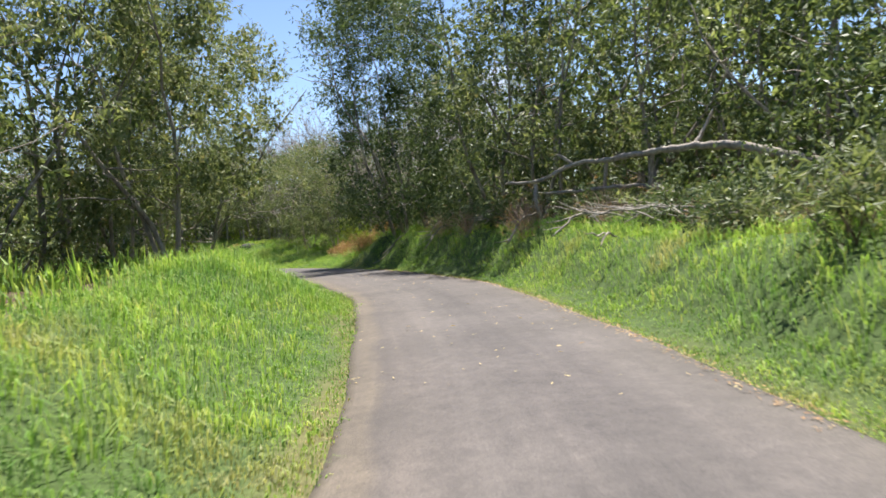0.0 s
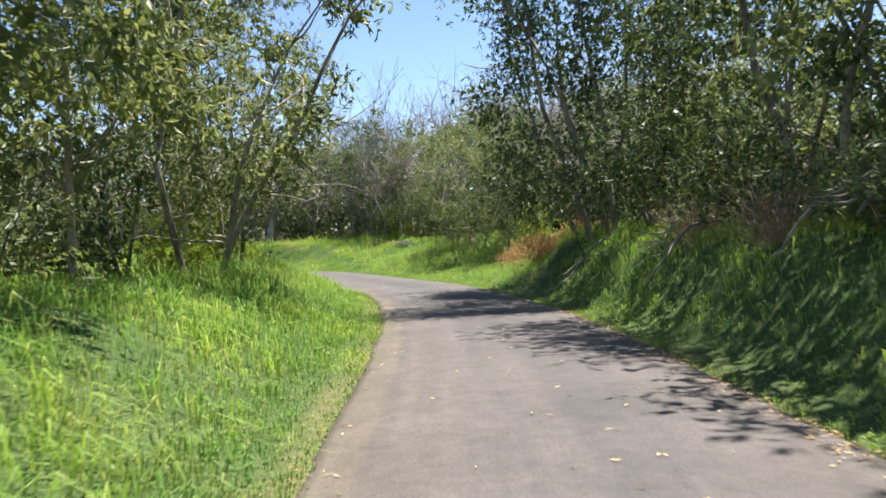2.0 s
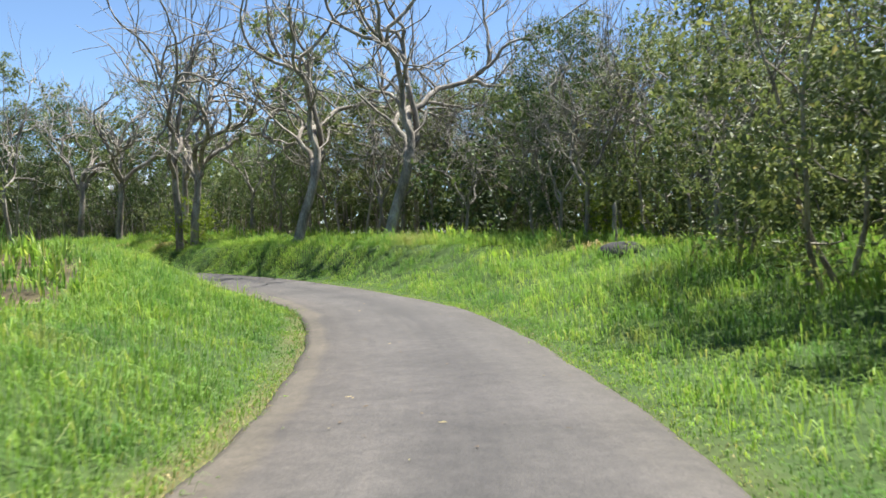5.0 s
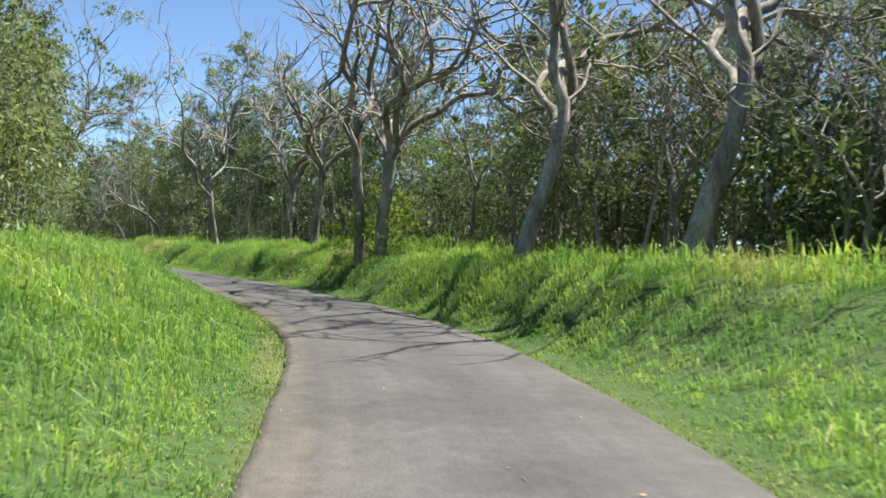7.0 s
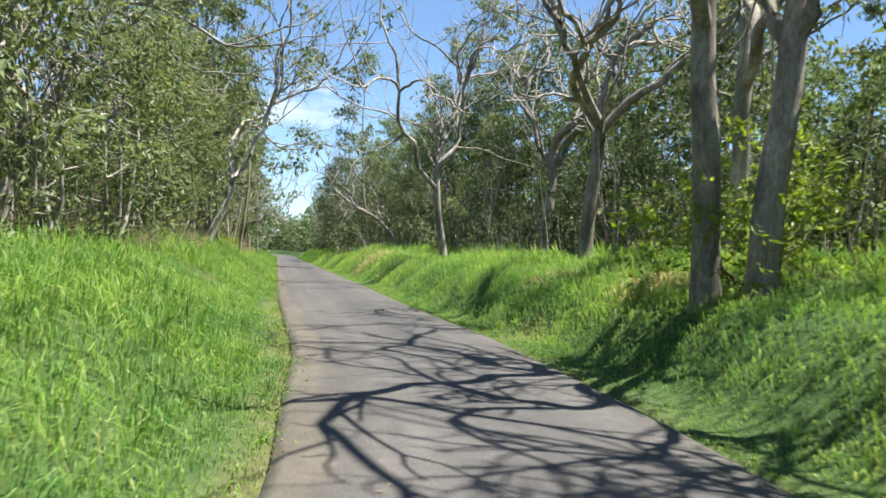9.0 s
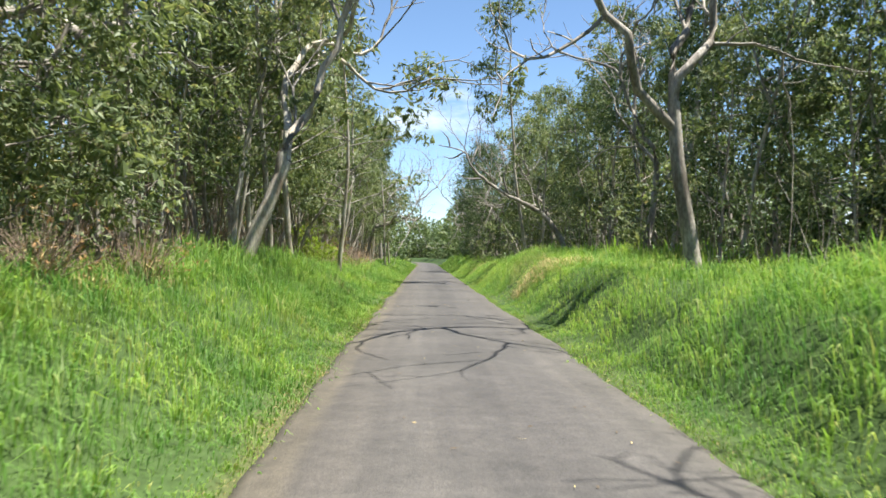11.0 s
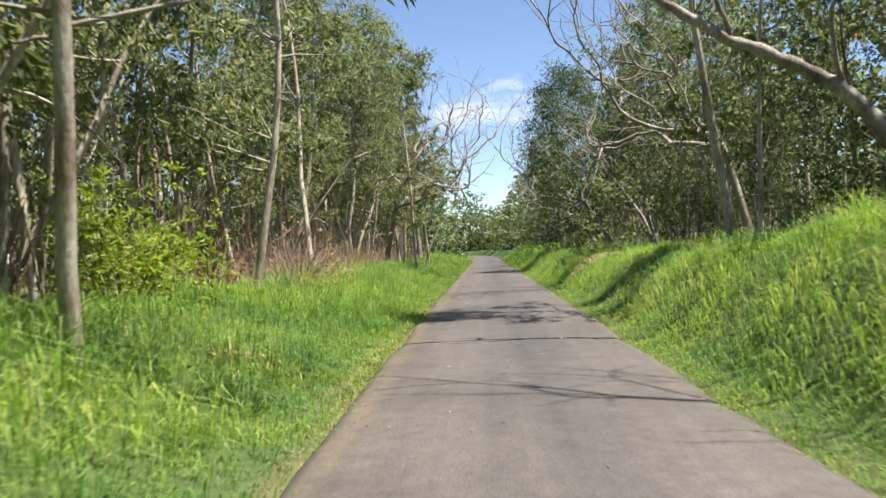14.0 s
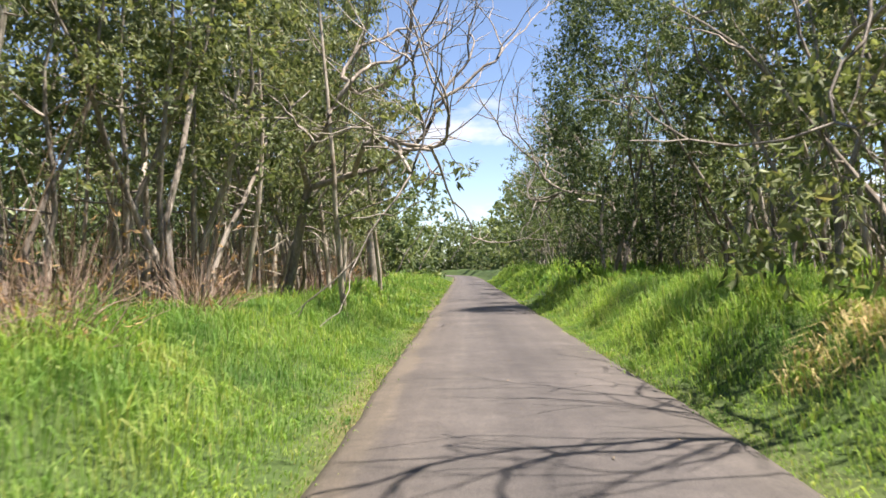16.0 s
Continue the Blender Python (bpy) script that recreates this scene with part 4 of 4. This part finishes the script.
scatter(GREY, 70, 24, at(x=-12), at(y=-50), 11.0, 22.0, -1, 1.4, (0.75, 0.92))
# right side of the straight
scatter(GUMS[2:], 79, 5, at(y=-47), at(y=-18), 5.4, 7.4, -1, 1.3, (0.75, 0.95))
scatter(GUMS + STAND, 58, 6, at(y=-18), at(y=1), 5.4, 7.4, -1, 1.5)
scatter(GUMS + STAND, 56, 4, at(y=13), at(y=30), 5.4, 7.4, -1, 1.5)
scatter(BACK, 69, 20, at(y=-47), at(y=62), 6.5, 10.0, -1, 1.1)
scatter(BUSHY[2:], 68, 10, at(y=26), at(y=70), 3.4, 6.0, -1, 2.4, (0.85, 1.0))
scatter(BUSHY, 80, 17, at(y=-50), at(y=-15), 7.6, 11.0, -1, 1.5, (0.8, 1.0))
scatter(BUSHY, 57, 15, at(y=-15), at(y=66), 7.2, 11.0, -1, 1.8, (0.75, 1.05))
scatter(BRUSH, 81, 34, at(y=-47), at(y=66), 4.8, 9.0, -1, 1.0, (0.6, 1.0))
scatter(GREY, 82, 9, at(y=-45), at(y=62), 4.5, 11.0, -1, 2.5, (0.8, 1.0))
scatter(BRUSH, 55, 26, at(y=-54), at(y=-16), 7.5, 13.0, -1, 1.1, (0.9, 1.3))
# left side of the straight
scatter(GUMS[:1] + STAND, 83, 22, at(y=-20), at(y=36), 3.6, 5.6, 1, 1.5, (0.85, 1.1))
scatter(GUMS, 62, 16, at(y=-21), at(y=34), 3.2, 5.6, 1, 0.95)
scatter(BACK, 67, 42, at(y=-18), at(y=62), 4.6, 9.0, 1, 0.95)
scatter(BUSHY, 84, 19, at(y=-17), at(y=66), 6.5, 12.0, 1, 1.8, (0.75, 1.05))
scatter(BRUSH, 85, 26, at(y=-32), at(y=66), 7.5, 13.0, 1, 1.2, (0.8, 1.2))
scatter(DRY[1:], 63, 26, at(y=-22), at(y=40), 4.2, 8.5, 1, 0.8, (1.0, 1.7))
scatter(GREY, 86, 6, at(y=-18), at(y=62), 5.5, 11.0, 1, 2.5, (0.8, 1.0))
scatter(BARE[:2], 59, 6, at(y=-40), at(y=-19), 6.0, 9.0, 1, 1.6, (0.75, 0.9))
scatter(GUMS[:2], 87, 4, at(y=-54), at(y=-38), 7.5, 13.0, 1, 1.6, (0.75, 0.95))
scatter(BRUSH, 88, 10, at(y=-54), at(y=-32), 6.5, 12.0, 1, 1.1)
# the wood behind
WOOD = [bushy_arrays(51, 10.5, 3.2, 46, 15, (0.60, 0.34), 0.03, 1), bushy_arrays(52, 8.5, 2.9, 40, 15, (0.60, 0.34), 0.03, 1)]
DEEP = [bushy_arrays(53, 10.0, 3.6, 30, 9, (1.0, 0.62), 0.02, 1), bushy_arrays(54, 8.0, 3.4, 26, 9, (1.0, 0.62), 0.02, 1)]


def far_wood(kinds, seed, count, s0, s1, e0, e1, side, gap, sizes, spots=()):
    """Woodland behind the roadside trees, too far off to tell its trees apart: one object for stems and crowns."""
    rng = np.random.default_rng(seed)
    taken, wood, green = np.array(TAKEN), [], []
    queue = list(spots)
    for _ in range(count * 25):
        if len(green) >= count + len(spots):
            break
        if queue:
            x, y = queue.pop()
        else:
            i = rng.integers(s0, s1)
            x, y = LINE[i, :2] + LEFT[i] * side * (HALF + rng.uniform(e0, e1))
            _, off = nearest([x], [y])
            if abs(off[0]) - HALF < e0 - 0.3 or (np.hypot(taken[:, 0] - x, taken[:, 1] - y) < gap).any():
                continue
        taken = np.vstack([taken, (x, y)])
        TAKEN.append((x, y))
        stems, crown = kinds[rng.integers(len(kinds))]
        a, k = rng.uniform(0, 6.28), rng.uniform(*sizes)
        turn = k * np.array([[math.cos(a), -math.sin(a), 0], [math.sin(a), math.cos(a), 0], [0, 0, rng.uniform(0.85, 1.15)]])
        at_place = np.array([x, y, float(ground_z([x], [y])[0])])
        wood.append((stems[0] @ turn.T + at_place, stems[1]))
        green.append((crown[0] @ turn.T + at_place, crown[1]))
    root = new("woodland")
    part("stems_behind", quads("woodland_stems", *joined(wood), BARK_GREY, True), root, "", "stuff")
    part("canopy", quads("woodland_canopy", *joined(green), LEAF_MID), root, "", "stuff")
    tagged(root, "dense green woodland behind the roadside trees", "woodland", kind="stuff")


far_wood(WOOD, 93, 34, at(x=-20), at(y=-44), 13.0, 22.0, -1, 1.8, (0.42, 0.54))
far_wood(WOOD, 89, 30, at(x=-52), at(x=-20), 11.0, 20.0, -1, 1.6, (0.8, 1.15))
far_wood(WOOD, 96, 30, at(y=-44), at(y=95), 11.5, 20.0, -1, 2.1, (0.8, 1.15))
far_wood(WOOD, 90, 50, at(x=-50), at(y=95), 11.5, 20.0, 1, 2.1, (0.8, 1.15))
far_wood(WOOD, 91, 28, at(y=66), len(LINE) - 2, 3.0, 10.0, 1, 2.0, (0.75, 1.0))
far_wood(WOOD, 92, 28, at(y=66), len(LINE) - 2, 3.0, 10.0, -1, 2.0, (0.75, 1.0),
         [(3, 148), (5, 156), (1, 165), (-3, 174), (-1, 184), (-7, 196), (7, 172), (-9, 178), (-12, 200), (-18, 204)])
far_wood(DEEP, 94, 120, at(x=-64), at(y=120), 19.0, 50.0, 1, 3.0, (0.8, 1.15))
far_wood(DEEP, 95, 50, at(x=-64), at(x=-20), 19.0, 50.0, -1, 3.0, (0.8, 1.15))
far_wood(DEEP, 97, 72, at(x=-20), at(y=-44), 22.0, 55.0, -1, 3.0, (0.48, 0.64))
far_wood(DEEP, 98, 90, at(y=-44), at(y=120), 19.0, 50.0, -1, 3.0, (0.8, 1.15))

far_wood(DEEP, 99, 46, at(y=118), len(LINE) - 2, 3.0, 26.0, -1, 2.4, (0.8, 1.1))
far_wood(DEEP, 88, 30, at(y=118), len(LINE) - 2, 3.0, 26.0, 1, 2.4, (0.8, 1.1))


# ---- undergrowth ----
def thin_stems(seed, count, s0, s1, e0, e1, side, mat, label, tall=(1.2, 3.6)):
    """Countless thin saplings and dead canes between the trees."""
    rng = np.random.default_rng(seed)
    x, y, e = strip_points(rng, s0, s1, e0, e1, side, count / ((s1 - s0) * 0.4 * (e1 - e0)))
    z = ground_z(x, y)
    pieces = []
    for a, b, c in zip(x, y, z):
        p, r = limb(rng, (a, b, c - 0.1), (rng.normal(0, 0.13), rng.normal(0, 0.13), 1), rng.uniform(*tall), rng.uniform(0.008, 0.02), 0.004, 3, 0.09, 0)
        pieces.append(tube(p, r, 3))
    tagged(new("thin_stems", quads("thin_stems", *joined(pieces), mat, True)), label, "undergrowth", kind="stuff")


thin_stems(101, 900, at(y=-28), at(y=55), 3.3, 9.0, 1, TWIG, "thin brown saplings and dead canes under the gum trees")
thin_stems(102, 450, at(y=-28), at(y=55), 3.6, 9.0, 1, BARK_PALE, "thin pale saplings under the gum trees")
thin_stems(103, 500, at(y=-47), at(y=55), 4.0, 8.0, -1, BARK_GREY, "thin grey saplings among the trees on the bank")
thin_stems(104, 300, at(x=-16), at(y=-47), 7.5, 11.0, -1, DEADWOOD, "thin bleached saplings at the edge of the wood")


# ---- fallen wood, stones, litter ----
def crooked(name, points, radii, sides, mat, parent, seed, label=""):
    """A weathered piece of wood along a smooth line, with knots in its thickness."""
    rng = np.random.default_rng(seed)
    line = flowing(points, 0.12)
    r = np.interp(np.linspace(0, 1, len(line)), np.linspace(0, 1, len(radii)), radii) * rng.uniform(0.85, 1.15, len(line))
    r[0], r[-1] = r[0] * 0.35, r[-1] * 0.35
    line = line + rng.normal(0, 0.012, line.shape)
    return part(name, quads(name, *tube(line, r, sides), mat, True), parent, label)


def fallen_tree():
    root = new("fallen_tree")
    root.location = (-32.5, -91.5, 1.3)
    o = np.array(root.location)
    along = np.array([(-31.2, -88.15, 2.16), (-31.45, -88.95, 2.13), (-31.8, -89.85, 2.42), (-32.15, -90.7, 2.45), (-32.6, -91.55, 2.5), (-33.05, -92.45, 2.5), (-33.6, -93.4, 2.35), (-34.4, -95.0, 1.7), (-34.8, -95.9, 1.15)]) - o
    crooked("trunk", along, [0.03, 0.05, 0.06, 0.075, 0.09, 0.105, 0.115], 9, DEADWOOD, root, 1, "bleached barkless trunk")
    for k, pts in enumerate(([(-31.8, -89.85, 2.42), (-31.7, -89.6, 2.62), (-31.68, -89.45, 2.7)], [(-32.1, -90.6, 2.45), (-31.9, -90.5, 1.9), (-31.8, -90.3, 1.05)], [(-32.6, -91.6, 2.5), (-32.4, -91.5, 1.9), (-32.45, -91.2, 1.1)],
                            [(-33.0, -92.4, 2.5), (-32.8, -92.7, 2.9), (-32.9, -92.9, 3.3)], [(-31.4, -88.9, 2.13), (-31.5, -88.9, 1.6), (-31.35, -89.0, 0.95)])):
        crooked("branch_stub", np.array(pts) - o, [0.05, 0.04, 0.022], 6, DEADWOOD, root, 10 + k)
    tagged(root, "fallen bleached tree lying over the bank on its branches", "fallen tree")


fallen_tree()


def fallen_branch(points, radii, seed, label, side=2):
    """One loose branch with a few forks, laid down where it fell."""
    rng = np.random.default_rng(seed)
    pts = np.array(points, float)
    root = new("fallen_branch")
    root.location = pts[0]
    line = pts - pts[0]
    crooked("stem", line, radii, 7, DEADWOOD, root, seed)
    for k in range(side):
        a = line[len(line) // 2] + (line[-1] - line[len(line) // 2]) * rng.random()
        d = unit(line[-1] - line[0]) + rng.normal(0, 0.5, 3) * (1, 1, 0.35)
        crooked("fork", [a, a + d * 0.25, a + d * 0.5 + (0, 0, 0.04)], [radii[-1], radii[-1] * 0.7, 0.005], 5, DEADWOOD, root, seed + 50 + k)
    tagged(root, label, "branch", "fallen branches on the bank")


def on_ground(x, y, up=0.1):
    return (x, y, float(ground_z([x], [y])[0]) + up)


fallen_branch([(-31.7, -89.1, 1.84), (-32.05, -90.35, 1.81), (-32.35, -91.35, 1.78), (-32.9, -92.6, 1.35)], [0.03, 0.05, 0.06], 201, "pale bare branch leaning in the bank brush")
fallen_branch([(-33.05, -91.7, 1.66), (-33.6, -92.25, 1.42), (-33.9, -92.8, 1.25)], [0.04, 0.05, 0.04], 202, "short broken pale branch on the bank")
for k, (x, y, az, ln) in enumerate(((-31.2, -88.9, 2.6, 1.3), (-29.6, -88.4, 0.4, 1.0), (-28.2, -87.6, 2.9, 1.2), (-26.4, -86.3, 0.2, 1.1), (-33.8, -90.6, 2.2, 1.4), (-36.0, -91.8, 0.7, 1.2),
                                    (-24.2, -85.2, 2.7, 1.0), (-22.6, -84.4, 0.5, 1.3), (-21.6, -83.2, 2.4, 1.1), (-35.0, -91.0, 1.2, 0.9), (-30.2, -89.9, 0.1, 1.5), (-38.5, -92.5, 2.9, 1.2))):
    c, sn = math.cos(az), math.sin(az)
    fallen_branch([on_ground(x, y, 0.30), on_ground(x + 0.5 * ln * c, y + 0.5 * ln * sn, 0.42), on_ground(x + ln * c, y + ln * sn, 0.36)], [0.014, 0.024, 0.018], 210 + k, "thin dead branch lying in the grass")

sticks = np.random.default_rng(77)
for k in range(22):
    i = int(sticks.integers(at(x=-40), at(x=-24)))
    x, y = LINE[i, :2] - LEFT[i] * (HALF + sticks.uniform(1.0, 3.6))
    az, ln = sticks.uniform(0, 6.28), sticks.uniform(0.7, 1.6)
    c, sn = math.cos(az), math.sin(az)
    fallen_branch([on_ground(x, y, 0.22), on_ground(x + 0.5 * ln * c, y + 0.5 * ln * sn, 0.48), on_ground(x + ln * c, y + ln * sn, 0.5)], [0.012, 0.022, 0.014], 240 + k, "thin bleached branch caught in the bank grass")


def leaning_limb():
    """The broken limb that arches from the bank over the road."""
    root = new("dead_leaning_tree")
    root.location = (3.75, -4.0, float(ground_z([3.75], [-4.0])[0]) - 0.1)
    o = np.array(root.location)
    crooked("trunk", np.array([(3.75, -4.0, o[2] - 0.1), (3.65, -4.0, 1.9), (2.75, -4.0, 3.1), (1.4, -4.0, 3.8), (0.35, -4.0, 4.5), (-0.15, -4.0, 5.05), (-0.45, -4.0, 5.55), (-1.0, -4.0, 5.72), (-1.5, -4.05, 5.8)]) - o,
            [0.15, 0.13, 0.105, 0.085, 0.07, 0.05, 0.03, 0.018], 9, BARK_GREY, root, 5, "arching grey trunk")
    for k, pts in enumerate(([(1.4, -4, 3.8), (1.2, -4.1, 4.6), (1.5, -4.3, 5.4)], [(0.35, -4, 4.5), (-0.3, -4.2, 4.45), (-0.8, -4.2, 4.7)], [(-0.15, -4, 5.05), (0.1, -3.8, 5.8), (0.0, -3.7, 6.4)],
                            [(-0.45, -4, 5.55), (-0.9, -3.9, 5.3), (-1.3, -3.8, 5.35)], [(2.75, -4, 3.1), (2.5, -4.4, 3.9), (2.7, -4.7, 4.7)], [(-1.0, -4, 5.72), (-1.1, -4.1, 6.1), (-1.4, -4.2, 6.4)])):
        crooked("branch", np.array(pts) - o, [0.045, 0.03, 0.01], 5, DEADWOOD, root, 30 + k)
    tagged(root, "dead grey tree arching over the road, bare and broken", "tree", "old bare trees of the wood")


leaning_limb()


def boulder(seed, x, y, size, label):
    rng = np.random.default_rng(seed)
    bm = bmesh.new()
    bmesh.ops.create_icosphere(bm, subdivisions=3, radius=1.0)
    lobes = [(Vector(rng.normal(0, 1, 3)).normalized(), rng.uniform(0.1, 0.35)) for _ in range(9)]
    for v in bm.verts:
        d = v.co.normalized()
        swell = 1 + sum(g * max(0, d.dot(a)) ** 3 for a, g in lobes) * 0.6 - 0.3 * max(0, -d.z)
        v.co = Vector((d.x * swell * 1.15, d.y * swell * 0.85, d.z * swell * 0.62)) * size
        v.co += Vector(rng.normal(0, 0.012, 3)) * size
    me = bpy.data.meshes.new("boulder")
    bm.to_mesh(me)
    bm.free()
    me.materials.append(STONE)
    ob = new("boulder", me)
    ob.matrix_basis = Matrix.LocRotScale((x, y, float(ground_z([x], [y])[0]) - 0.02 * size), Euler((0, 0, rng.uniform(0, 6))), None)
    return tagged(ob, label, "stone", "stones in the grass")


boulder(301, -0.5, -67.1, 0.45, "dark weathered lava boulder half sunk in grass")
boulder(303, 1.4, -64.4, 0.32, "small dark stone in long grass")


def old_post(x, y, tall):
    root = new("fence_post")
    z = float(ground_z([x], [y])[0])
    root.location = (x, y, z - 0.2)
    crooked("post", [(0, 0, 0), (0.01, 0.0, 0.5), (0.03, 0.01, 0.2 + tall)], [0.055, 0.05, 0.045, 0.06], 8, DEADWOOD, root, 9, "weathered grey timber")
    for k, (h, w) in enumerate(((0.75, 0.055), (1.0, 0.054))):
        line = [(w * math.cos(a) + 0.015, w * math.sin(a), h) for a in (0, 1.3, 2.6, 3.9, 5.2, 6.3)]
        crooked("wire_tie", line, [0.005, 0.005], 4, STONE, root, 60 + k)
    tagged(root, "weathered grey fence post standing in the grass", "post")


old_post(0.15, -66.5, 1.1)


def road_litter(seed, count, s0, s1, mat, label, long=(0.03, 0.085), wide=(0.007, 0.016), lane=None):
    """Fallen leaves and bits of bark lying flat on the asphalt."""
    rng = np.random.default_rng(seed)
    i = rng.integers(s0, s1, count)
    u = np.clip(rng.normal(0, 0.75, count) + rng.choice([-0.8, 0.0, 0.9], count), -1.42, 1.42)
    if lane:
        u = np.clip(rng.normal(lane, 0.07, count), -1.47, 1.47)
    xy = LINE[i, :2] + LEFT[i] * u[:, None] + AHEAD[i] * rng.uniform(0, 0.4, count)[:, None]
    z = LINE[i, 2] + 0.035 * (1 - (u / HALF) ** 2) + 0.008
    c = np.column_stack([xy, z])
    az = rng.uniform(0, 2 * np.pi, count)
    a = np.column_stack([np.cos(az), np.sin(az), rng.uniform(0, 0.15, count)]) * rng.uniform(*long, count)[:, None]
    b = np.column_stack([-np.sin(az), np.cos(az), rng.uniform(-0.2, 0.5, count)]) * rng.uniform(*wide, count)[:, None]
    v = np.stack([c, c + a * 0.5 + b, c + a, c + a * 0.45 - b * 0.3], 1).reshape(-1, 3)
    tagged(new("leaf_litter", quads("leaf_litter", v, np.arange(4 * count).reshape(-1, 4), mat)), label, "litter", kind="stuff")


road_litter(401, 330, at(x=-46), at(x=-18), STRAW, "pale fallen leaves and bark scraps on the asphalt")
road_litter(402, 160, at(x=-18), at(y=10), STRAW, "a few pale fallen leaves on the asphalt")
road_litter(403, 260, at(x=-46), at(y=20), TWIG, "brown fallen leaves on the asphalt")
road_litter(404, 1500, at(x=-47), at(x=-24), BRACKEN, "rusty leaf litter drifted along the asphalt edge", (0.025, 0.07), (0.006, 0.014), lane=-1.4)
road_litter(405, 500, at(x=-47), at(x=-24), STRAW, "pale leaf litter drifted along the asphalt edge", (0.025, 0.06), (0.005, 0.011), lane=-1.36)
